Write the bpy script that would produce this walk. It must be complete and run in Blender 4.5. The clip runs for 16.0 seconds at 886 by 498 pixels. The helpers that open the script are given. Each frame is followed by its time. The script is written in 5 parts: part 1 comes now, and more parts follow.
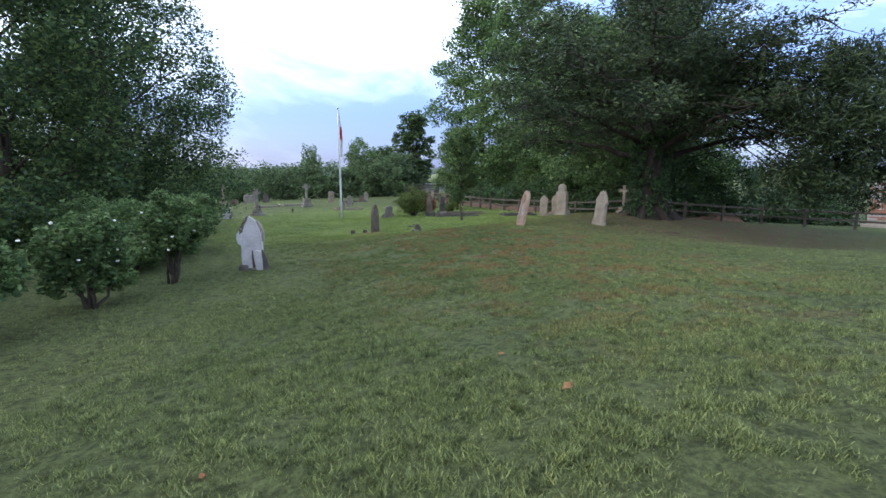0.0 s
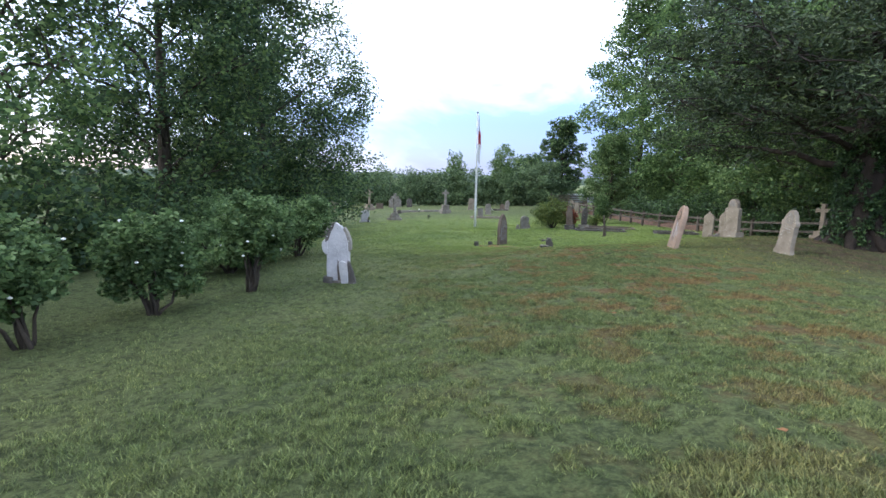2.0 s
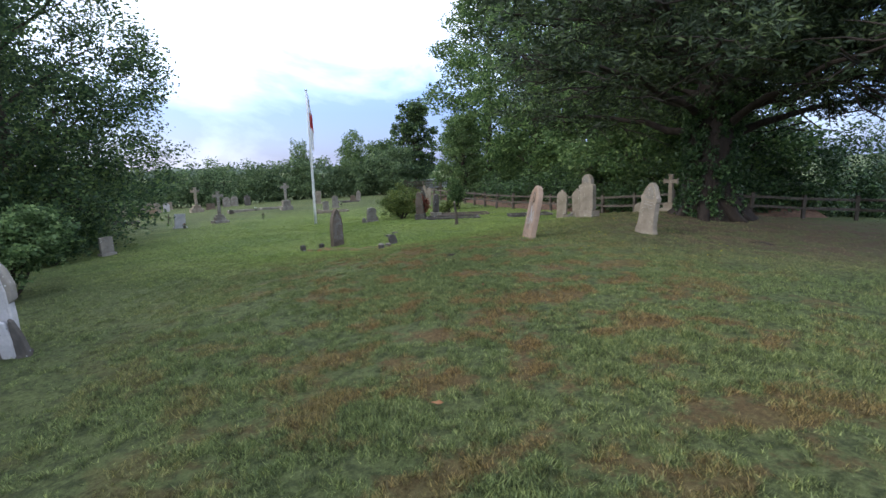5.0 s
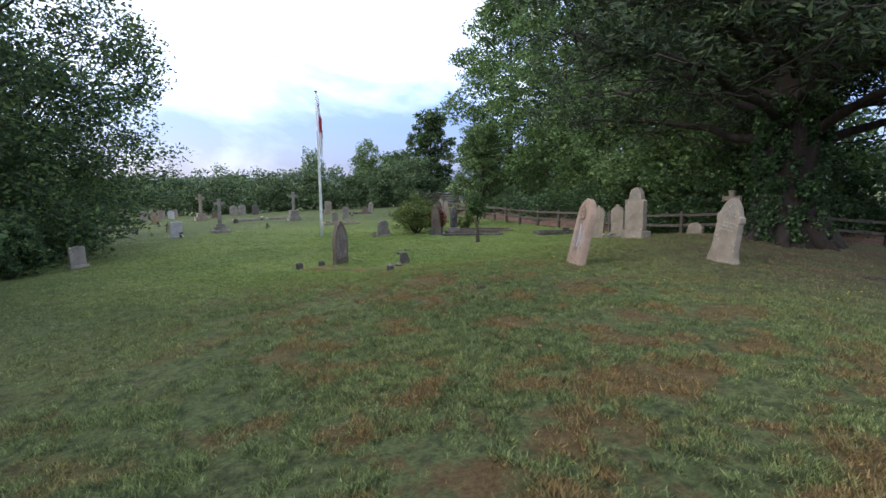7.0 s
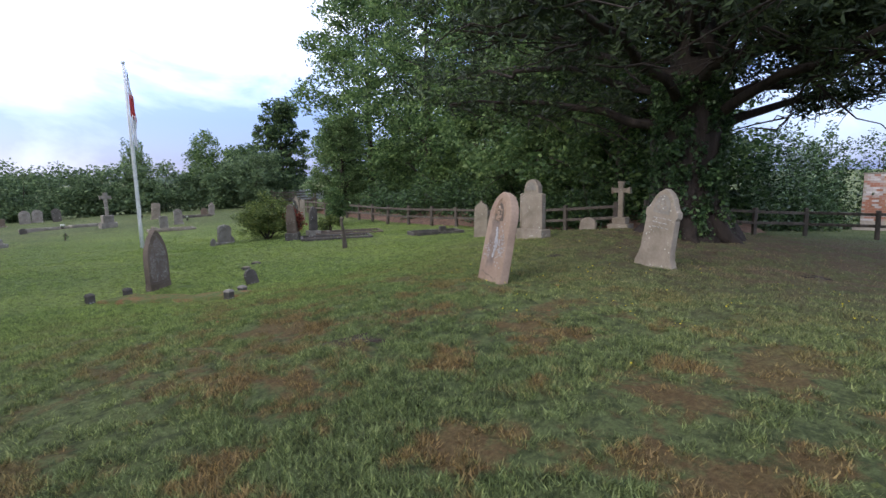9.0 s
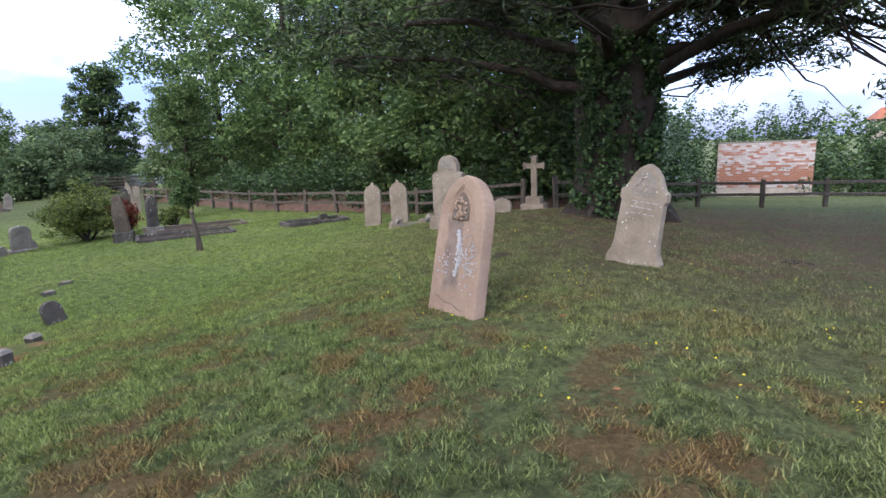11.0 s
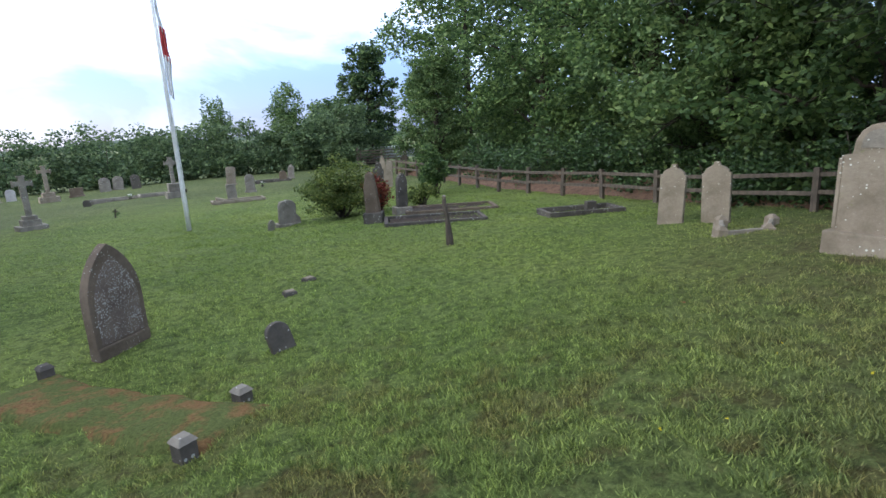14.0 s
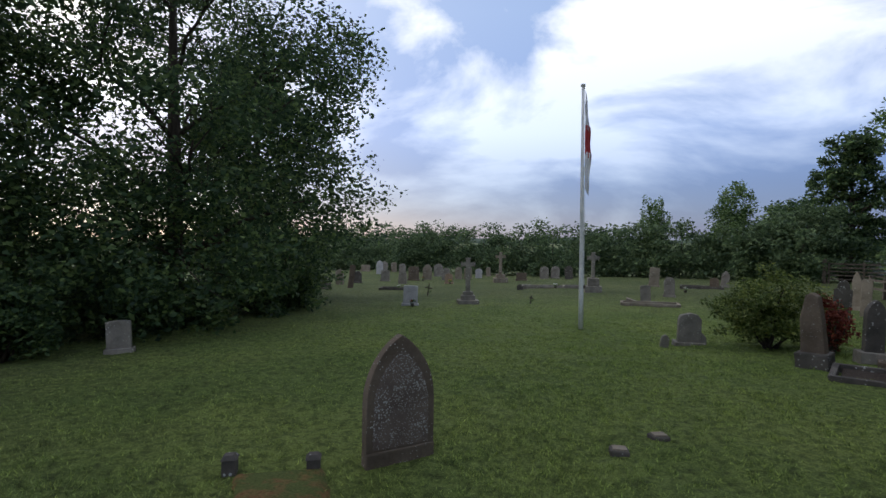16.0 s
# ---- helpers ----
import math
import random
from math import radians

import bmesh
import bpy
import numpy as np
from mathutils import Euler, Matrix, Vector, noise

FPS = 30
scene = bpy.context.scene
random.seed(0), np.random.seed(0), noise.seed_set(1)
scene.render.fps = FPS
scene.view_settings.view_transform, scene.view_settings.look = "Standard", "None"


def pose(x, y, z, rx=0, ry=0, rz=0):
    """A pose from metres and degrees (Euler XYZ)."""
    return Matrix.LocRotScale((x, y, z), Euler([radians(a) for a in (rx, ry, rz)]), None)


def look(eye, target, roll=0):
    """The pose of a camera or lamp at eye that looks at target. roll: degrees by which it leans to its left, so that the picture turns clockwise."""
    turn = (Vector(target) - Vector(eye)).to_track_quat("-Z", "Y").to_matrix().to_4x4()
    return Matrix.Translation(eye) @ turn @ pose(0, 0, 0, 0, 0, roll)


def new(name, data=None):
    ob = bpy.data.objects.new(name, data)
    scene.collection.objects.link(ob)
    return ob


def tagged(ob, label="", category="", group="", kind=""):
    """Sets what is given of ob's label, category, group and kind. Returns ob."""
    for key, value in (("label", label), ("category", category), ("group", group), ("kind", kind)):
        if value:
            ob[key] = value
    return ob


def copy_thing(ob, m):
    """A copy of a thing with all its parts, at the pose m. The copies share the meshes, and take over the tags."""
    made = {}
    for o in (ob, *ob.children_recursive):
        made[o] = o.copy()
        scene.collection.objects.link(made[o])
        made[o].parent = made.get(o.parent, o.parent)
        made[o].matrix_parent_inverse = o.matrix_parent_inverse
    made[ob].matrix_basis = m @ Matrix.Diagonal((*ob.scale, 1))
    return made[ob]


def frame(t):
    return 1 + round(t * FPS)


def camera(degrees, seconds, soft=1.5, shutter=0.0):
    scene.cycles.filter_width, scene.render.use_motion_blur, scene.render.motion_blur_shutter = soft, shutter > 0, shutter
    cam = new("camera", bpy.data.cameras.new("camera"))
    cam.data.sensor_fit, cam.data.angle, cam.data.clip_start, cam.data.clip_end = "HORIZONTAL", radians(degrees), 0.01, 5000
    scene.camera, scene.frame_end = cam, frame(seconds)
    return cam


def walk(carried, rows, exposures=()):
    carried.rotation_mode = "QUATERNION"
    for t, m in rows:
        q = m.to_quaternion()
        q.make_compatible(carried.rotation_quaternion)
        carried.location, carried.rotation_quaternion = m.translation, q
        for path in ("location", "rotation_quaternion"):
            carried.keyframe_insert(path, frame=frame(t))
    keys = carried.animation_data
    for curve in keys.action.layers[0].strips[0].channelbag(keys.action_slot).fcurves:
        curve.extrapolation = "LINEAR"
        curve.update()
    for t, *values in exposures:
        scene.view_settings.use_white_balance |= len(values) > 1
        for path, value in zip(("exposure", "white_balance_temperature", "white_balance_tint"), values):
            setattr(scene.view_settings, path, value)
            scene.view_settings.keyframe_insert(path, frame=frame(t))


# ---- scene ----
cam = camera(81.0, 16.0)
PATH = [
    (0, (-0.612, 2.017, 3.071), (-0.139, 3.937, 2.771), -0.2),
    (0.5, (-0.329, 2.626, 3.085), (-0.028, 4.581, 2.793), 0.4),
    (1, (0.087, 3.089, 3.027), (0.19, 5.055, 2.676), -1.2),
    (1.5, (0.299, 3.655, 2.977), (0.291, 5.628, 2.646), -1.4),
    (2, (0.581, 4.213, 2.989), (0.491, 6.192, 2.717), 1.2),
    (2.5, (0.911, 4.792, 2.933), (0.763, 6.773, 2.697), 2.8),
    (3, (1.354, 5.419, 2.899), (1.312, 7.399, 2.614), 2.4),
    (3.5, (1.541, 6.0, 2.922), (1.7, 7.978, 2.671), 0.7),
    (4, (1.765, 6.58, 2.928), (2.122, 8.534, 2.697), -0.3),
    (4.5, (1.892, 7.207, 2.898), (2.356, 9.134, 2.63), -0.6),
    (5, (1.957, 7.787, 2.88), (2.368, 9.719, 2.563), -1.9),
    (5.2, (2.054, 8.093, 2.808), (2.391, 10.042, 2.511), -1.0),
    (7.3, (2.409, 10.872, 2.663), (2.789, 12.819, 2.407), -0.3),
    (7.5, (2.564, 11.24, 2.618), (3.216, 13.112, 2.348), -0.7),
    (8, (2.805, 11.811, 2.591), (3.703, 13.575, 2.308), -1.7),
    (8.2, (2.772, 12.149, 2.589), (3.63, 13.934, 2.312), -1.2),
    (10.3, (3.049, 15.035, 2.637), (4.13, 16.683, 2.303), -0.7),
    (10.5, (3.125, 15.334, 2.665), (4.272, 16.936, 2.32), -0.8),
    (11, (3.486, 16.07, 2.599), (4.774, 17.551, 2.215), -2.2),
    (11.5, (3.729, 16.713, 2.556), (5.212, 17.988, 2.138), -1.7),
    (12, (3.783, 17.229, 2.607), (5.418, 18.307, 2.2), -1.3),
    (12.5, (3.916, 17.87, 2.574), (5.574, 18.923, 2.2), -0.7),
    (13, (3.819, 18.411, 2.595), (5.314, 19.692, 2.239), -1.4),
    (13.5, (3.924, 18.951, 2.646), (4.986, 20.597, 2.242), -4.6),
    (14, (4.266, 19.588, 2.605), (4.799, 21.463, 2.158), -3.0),
    (14.5, (4.444, 20.156, 2.565), (4.608, 22.092, 2.092), -2.0),
    (15, (4.702, 20.997, 2.54), (4.296, 22.932, 2.239), -6.0),
    (15.5, (4.987, 21.512, 2.549), (4.13, 23.314, 2.415), -3.3),
    (16, (5.164, 21.923, 2.498), (4.162, 23.654, 2.467), 0.5),
]
walk(cam, [(t, look(eye, target, roll)) for t, eye, target, roll in PATH],
     [(0, 0.68, 6150, 10), (0.5, 0.58, 6150, 10), (1.5, 0.95, 6200, 10), (2, 1.0, 6200, 10), (3, 0.62, 6250, 11), (3.5, 0.75, 6300, 11), (5, 0.68, 6350, 10), (8, 0.62, 6400, 14), (10.3, 0.85, 6400, 17), (11, 1.1, 6350, 18), (12.5, 2.15, 6300, 19),
      (13.5, 1.8, 6350, 12), (14, 0.82, 6300, 8), (14.5, 0.56, 6250, 5), (15, 0.5, 6350, 6), (15.5, -0.1, 6400, 9), (16, -0.5, 6500, 10)])

# ---- light: a bright overcast evening sky ----
world = bpy.data.worlds.new("overcast_sky")
scene.world = world
world.use_nodes = True
wn, wl = world.node_tree.nodes, world.node_tree.links
wn.clear()


def wnode(kind, **values):
    n = wn.new(kind)
    for k, v in values.items():
        n.inputs[k].default_value = v
    return n


sky = wn.new("ShaderNodeTexSky")
sky.sky_type, sky.sun_disc = "NISHITA", False
sky.sun_elevation, sky.sun_rotation = radians(24), radians(-62)
coord = wn.new("ShaderNodeTexCoord")
stretch = wn.new("ShaderNodeMapping")
stretch.inputs["Scale"].default_value = (1.0, 1.0, 2.2)
cloud = wnode("ShaderNodeTexNoise", Scale=2.2, Detail=7.0, Roughness=0.55, Distortion=0.4)
cramp = wn.new("ShaderNodeValToRGB")
cramp.color_ramp.elements[0].position, cramp.color_ramp.elements[1].position = 0.43, 0.57
cramp.color_ramp.elements[0].color = (0.27, 0.37, 0.60, 1)
cramp.color_ramp.elements[1].color = (1.0, 1.0, 1.0, 1)
split = wn.new("ShaderNodeSeparateXYZ")
lift = wn.new("ShaderNodeValToRGB")
le = lift.color_ramp.elements
le[0].position, le[1].position = 0.0, 0.40
le[0].color, le[1].color = (0.17, 0.23, 0.38, 1), (1, 1, 1, 1)
le.new(0.10).color = (0.27, 0.35, 0.56, 1)
le.new(0.20).color = (0.60, 0.68, 0.88, 1)
both = wn.new("ShaderNodeMix")
both.data_type, both.blend_type = "RGBA", "MULTIPLY"
both.inputs["Factor"].default_value = 1.0
veil = wnode("ShaderNodeBackground", Strength=1.55)
clear = wnode("ShaderNodeBackground", Strength=0.05)
add = wn.new("ShaderNodeAddShader")
out = wn.new("ShaderNodeOutputWorld")
wl.new(coord.outputs["Generated"], stretch.inputs["Vector"])
wl.new(stretch.outputs["Vector"], cloud.inputs["Vector"])
wl.new(cloud.outputs["Fac"], cramp.inputs["Fac"])
wl.new(coord.outputs["Generated"], split.inputs["Vector"])
wl.new(split.outputs["Z"], lift.inputs["Fac"])
wl.new(cramp.outputs["Color"], both.inputs["A"])
wl.new(lift.outputs["Color"], both.inputs["B"])
wl.new(both.outputs["Result"], veil.inputs["Color"])
wl.new(sky.outputs["Color"], clear.inputs["Color"])
wl.new(veil.outputs["Background"], add.inputs[0])
wl.new(clear.outputs["Background"], add.inputs[1])
wl.new(add.outputs["Shader"], out.inputs["Surface"])

sun = new("sun", bpy.data.lights.new("sun", "SUN"))
sun.data.energy, sun.data.angle, sun.data.color = 1.0, radians(20), (1.0, 0.96, 0.9)
sun.matrix_world = look((-20, 10, 16), (8, 20, 0))


# ---- materials ----
def material(name, build):
    m = bpy.data.materials.new(name)
    m.use_nodes = True
    nodes, links = m.node_tree.nodes, m.node_tree.links
    nodes.clear()
    o = nodes.new("ShaderNodeOutputMaterial")

    def node(kind, **values):
        n = nodes.new(kind)
        for k, v in values.items():
            n.inputs[k.replace("_", " ")].default_value = v
        return n
    shader = build(node, links)
    links.new(shader, o.inputs["Surface"])
    return m


def ramp(node, links, source, stops):
    r = node("ShaderNodeValToRGB")
    els = r.color_ramp.elements
    while len(els) < len(stops):
        els.new(0.5)
    for e, (p, c) in zip(els, stops):
        e.position, e.color = p, (*c, 1)
    links.new(source, r.inputs["Fac"])
    return r.outputs["Color"]


def blend(node, links, factor, a, b, kind="MIX"):
    n = node("ShaderNodeMix")
    n.data_type, n.blend_type = "RGBA", kind
    for sock, v in (("Factor", factor), ("A", a), ("B", b)):
        ins = [s for s in n.inputs if s.name == sock and (s.type == "VALUE" if sock == "Factor" else s.type == "RGBA")][0]
        if isinstance(v, (int, float)):
            ins.default_value = v
        elif isinstance(v, tuple):
            ins.default_value = (*v, 1)
        else:
            links.new(v, ins)
    return [s for s in n.outputs if s.type == "RGBA"][0]


def place(node, links, kind="Object"):
    return node("ShaderNodeTexCoord").outputs[kind]


def tex(node, links, vec, scale, detail=4.0, rough=0.6, kind="ShaderNodeTexNoise"):
    n = node(kind, Scale=scale)
    if kind == "ShaderNodeTexNoise":
        n.inputs["Detail"].default_value, n.inputs["Roughness"].default_value = detail, rough
    links.new(vec, n.inputs["Vector"])
    return n


def surface(node, links, color, rough=0.9, bump=None, height=0.02, strength=0.6, spec=0.3, metal=0.0):
    s = node("ShaderNodeBsdfPrincipled", Roughness=rough, Metallic=metal)
    s.inputs["Specular IOR Level"].default_value = spec
    if isinstance(color, tuple):
        s.inputs["Base Color"].default_value = (*color, 1)
    else:
        links.new(color, s.inputs["Base Color"])
    if bump is not None:
        b = node("ShaderNodeBump", Strength=strength, Distance=height)
        links.new(bump, b.inputs["Height"])
        links.new(b.outputs["Normal"], s.inputs["Normal"])
    return s.outputs["BSDF"]


def stone(name, dark, light, lichen=(0.62, 0.62, 0.56), amount=0.5, moss=(0.16, 0.17, 0.07), mossy=0.4, spots=16.0):
    def build(node, links):
        v = place(node, links)
        big, fine = tex(node, links, v, 2.3, 5), tex(node, links, v, 26, 8, 0.7)
        c = ramp(node, links, big.outputs["Fac"], [(0.33, dark), (0.66, light)])
        c = blend(node, links, 0.3, c, ramp(node, links, fine.outputs["Fac"], [(0.3, (0.35, 0.33, 0.3)), (0.7, (1, 0.98, 0.95))]), "MULTIPLY")
        cell = tex(node, links, v, spots, kind="ShaderNodeTexVoronoi")
        where = tex(node, links, v, 3.1, 3)
        mask = node("ShaderNodeMath")
        mask.operation = "SUBTRACT"
        links.new(where.outputs["Fac"], mask.inputs[0])
        links.new(cell.outputs["Distance"], mask.inputs[1])
        m = ramp(node, links, mask.outputs[0], [(0.52 - 0.5 * amount, (0, 0, 0)), (0.57 - 0.5 * amount, (1, 1, 1))])
        c = blend(node, links, m, c, lichen)
        mm = ramp(node, links, tex(node, links, v, 5.2, 7, 0.7).outputs["Fac"], [(0.74 - 0.3 * mossy, (0, 0, 0)), (0.80 - 0.2 * mossy, (1, 1, 1))])
        half = blend(node, links, 0.65, (0, 0, 0), mm)
        c = blend(node, links, half, c, moss)
        return surface(node, links, c, 0.93, fine.outputs["Fac"], 0.012, 0.7, 0.2)
    return material(name, build)


def leaf(name, dark, mid, bright, through_light=0.42, rough=0.55):
    def build(node, links):
        rnd = node("ShaderNodeNewGeometry").outputs["Random Per Island"]
        c = ramp(node, links, rnd, [(0.0, dark), (0.6, mid), (1.0, bright)])
        big = tex(node, links, place(node, links), 0.55, 3)
        c = blend(node, links, 0.6, c, ramp(node, links, big.outputs["Fac"], [(0.35, (0.55, 0.6, 0.6)), (0.65, (1.15, 1.1, 0.95))]), "MULTIPLY")
        s = node("ShaderNodeBsdfPrincipled", Roughness=rough)
        s.inputs["Specular IOR Level"].default_value = 0.25
        links.new(c, s.inputs["Base Color"])
        t = node("ShaderNodeBsdfTranslucent")
        links.new(c, t.inputs["Color"])
        mix = node("ShaderNodeMixShader", Fac=through_light)
        links.new(s.outputs["BSDF"], mix.inputs[1])
        links.new(t.outputs["BSDF"], mix.inputs[2])
        return mix.outputs["Shader"]
    return material(name, build)


def rough_thing(name, dark, light, scale=9.0, rough=0.9, height=0.02, stretch_z=1.0, metal=0.0, spec=0.3):
    def build(node, links):
        m = node("ShaderNodeMapping")
        m.inputs["Scale"].default_value = (1, 1, stretch_z)
        links.new(place(node, links), m.inputs["Vector"])
        a, b = tex(node, links, m.outputs["Vector"], scale, 8, 0.68), tex(node, links, m.outputs["Vector"], scale * 0.17, 3)
        c = ramp(node, links, a.outputs["Fac"], [(0.3, dark), (0.7, light)])
        c = blend(node, links, 0.5, c, ramp(node, links, b.outputs["Fac"], [(0.3, (0.6, 0.6, 0.58)), (0.7, (1.1, 1.08, 1.05))]), "MULTIPLY")
        return surface(node, links, c, rough, a.outputs["Fac"], height, 0.8, spec, metal)
    return material(name, build)


def turf_color(node, links, gain):
    """Mown turf: greens, dry patches worn along the middle of the plot, brown litter below the yew."""
    v = place(node, links)
    big, mid, fine = tex(node, links, v, 0.3, 4), tex(node, links, v, 1.5, 8, 0.68), tex(node, links, v, 30, 9, 0.75)
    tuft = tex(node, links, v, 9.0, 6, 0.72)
    g = gain
    c = ramp(node, links, fine.outputs["Fac"], [(0.28, (0.055 * g, 0.064 * g, 0.029 * g)), (0.52, (0.121 * g, 0.145 * g, 0.064 * g)), (0.76, (0.212 * g, 0.235 * g, 0.124 * g))])
    # Shade in the gaps between tufts is put into the colour here.
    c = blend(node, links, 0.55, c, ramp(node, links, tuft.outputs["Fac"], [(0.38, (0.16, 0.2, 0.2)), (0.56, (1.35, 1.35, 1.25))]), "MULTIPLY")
    c = blend(node, links, 0.55, c, ramp(node, links, big.outputs["Fac"], [(0.38, (0.7, 0.8, 0.66)), (0.62, (1.15, 1.12, 0.95))]), "MULTIPLY")

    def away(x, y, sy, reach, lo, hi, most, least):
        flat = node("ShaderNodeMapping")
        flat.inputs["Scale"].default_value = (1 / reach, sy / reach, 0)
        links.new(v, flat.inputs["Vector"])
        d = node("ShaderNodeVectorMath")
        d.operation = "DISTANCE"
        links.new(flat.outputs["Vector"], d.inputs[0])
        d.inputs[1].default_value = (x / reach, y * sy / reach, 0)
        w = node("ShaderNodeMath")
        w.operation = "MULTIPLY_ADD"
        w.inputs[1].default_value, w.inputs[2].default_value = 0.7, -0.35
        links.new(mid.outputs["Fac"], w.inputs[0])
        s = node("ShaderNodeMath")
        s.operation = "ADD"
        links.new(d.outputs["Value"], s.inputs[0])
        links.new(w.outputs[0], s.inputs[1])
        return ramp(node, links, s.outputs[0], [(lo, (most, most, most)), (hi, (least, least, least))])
    dry = ramp(node, links, mid.outputs["Fac"], [(0.50, (0, 0, 0)), (0.58, (1, 1, 1))])
    straw = ramp(node, links, fine.outputs["Fac"], [(0.3, (0.085 * g, 0.045 * g, 0.02 * g)), (0.72, (0.27 * g, 0.165 * g, 0.078 * g))])
    # Far lawn: greener turf, with its brighter light also put into the colour.
    lush_lit = away(3.5, 33.0, 1.0, 16.0, 0.50, 0.95, 1.0, 0.0)
    c = blend(node, links, lush_lit, c, blend(node, links, 1.0, c, (1.55, 1.66, 1.15), "MULTIPLY"))
    worn_ = away(4.2, 14.8, 0.5, 7.0, 0.35, 0.85, 0.75, 0.02)
    c = blend(node, links, blend(node, links, 1.0, dry, worn_, "MULTIPLY"), c, straw)
    soil = ramp(node, links, fine.outputs["Fac"], [(0.3, (0.06 * g, 0.042 * g, 0.028 * g)), (0.72, (0.22 * g, 0.16 * g, 0.105 * g))])
    bare = away(14.2, 20.2, 1.0, 8.0, 0.40, 1.15, 0.95, 0.0)
    patchy = ramp(node, links, tex(node, links, v, 1.9, 7, 0.7).outputs["Fac"], [(0.40, (0.25, 0.25, 0.25)), (0.58, (1, 1, 1))])
    c = blend(node, links, blend(node, links, 1.0, bare, patchy, "MULTIPLY"), c, soil)
    return c, fine, tuft


def lawn(node, links):
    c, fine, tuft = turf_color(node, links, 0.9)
    h = node("ShaderNodeMath")
    h.operation = "MULTIPLY_ADD"
    h.inputs[1].default_value = 1.6
    links.new(tuft.outputs["Fac"], h.inputs[0])
    links.new(fine.outputs["Fac"], h.inputs[2])
    return surface(node, links, c, 0.95, h.outputs[0], 0.06, 1.0, 0.15)


def blade_mat(node, links):
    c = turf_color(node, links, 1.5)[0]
    rnd = node("ShaderNodeNewGeometry").outputs["Random Per Island"]
    c = blend(node, links, 0.8, c, ramp(node, links, rnd, [(0.0, (0.22, 0.27, 0.25)), (0.7, (1.05, 1.07, 1.0)), (1.0, (1.6, 1.5, 1.25))]), "MULTIPLY")
    s = node("ShaderNodeBsdfPrincipled", Roughness=0.6)
    s.inputs["Specular IOR Level"].default_value = 0.25
    links.new(c, s.inputs["Base Color"])
    tr = node("ShaderNodeBsdfTranslucent")
    links.new(c, tr.inputs["Color"])
    mix = node("ShaderNodeMixShader", Fac=0.3)
    links.new(s.outputs["BSDF"], mix.inputs[1])
    links.new(tr.outputs["BSDF"], mix.inputs[2])
    return mix.outputs["Shader"]


def lichened_buff(node, links):
    """Buff sandstone with a dark water stain down the middle."""
    v = place(node, links)
    big, fine = tex(node, links, v, 2.6, 5), tex(node, links, v, 28, 8, 0.7)
    c = ramp(node, links, big.outputs["Fac"], [(0.33, (0.25, 0.175, 0.13)), (0.66, (0.36, 0.265, 0.20))])
    c = blend(node, links, 0.3, c, ramp(node, links, fine.outputs["Fac"], [(0.3, (0.4, 0.36, 0.33)), (0.7, (1, 0.98, 0.95))]), "MULTIPLY")
    xyz = node("ShaderNodeSeparateXYZ")
    links.new(v, xyz.inputs["Vector"])

    def math_(op, a, bb, cc=None):
        n = node("ShaderNodeMath")
        n.operation = op
        for k, val in enumerate((a, bb, cc)):
            if val is None:
                continue
            if isinstance(val, (int, float)):
                n.inputs[k].default_value = val
            else:
                links.new(val, n.inputs[k])
        return n.outputs[0]
    wob = math_("MULTIPLY_ADD", tex(node, links, v, 7, 5).outputs["Fac"], 0.16, -0.08)
    side = math_("ABSOLUTE", math_("ADD", math_("ADD", xyz.outputs["X"], 0.055), wob), 0)
    band = ramp(node, links, math_("MULTIPLY", side, 5.0), [(0.50, (1, 1, 1)), (0.64, (0, 0, 0))])
    low = ramp(node, links, math_("ADD", xyz.outputs["Z"], wob), [(0.14, (0, 0, 0)), (0.26, (1, 1, 1)), (0.86, (1, 1, 1)), (0.90, (0, 0, 0))])
    m_ = blend(node, links, 1.0, band, low, "MULTIPLY")
    dark = ramp(node, links, tex(node, links, v, 9, 6).outputs["Fac"], [(0.3, (0.11, 0.085, 0.075)), (0.7, (0.24, 0.185, 0.155))])
    c = blend(node, links, blend(node, links, 0.85, (0, 0, 0), m_), c, dark)
    return surface(node, links, c, 0.93, fine.outputs["Fac"], 0.01, 0.7, 0.2)


def straw_mat(node, links):
    v = place(node, links)
    mid, fine = tex(node, links, v, 3.2, 6, 0.65), tex(node, links, v, 36, 9, 0.75)
    dry = ramp(node, links, fine.outputs["Fac"], [(0.3, (0.11, 0.055, 0.022)), (0.7, (0.32, 0.19, 0.085))])
    green = ramp(node, links, fine.outputs["Fac"], [(0.3, (0.045, 0.062, 0.016)), (0.7, (0.17, 0.2, 0.065))])
    c = blend(node, links, ramp(node, links, mid.outputs["Fac"], [(0.47, (0, 0, 0)), (0.60, (1, 1, 1))]), green, dry)
    return surface(node, links, c, 0.95, fine.outputs["Fac"], 0.05, 0.9, 0.15)


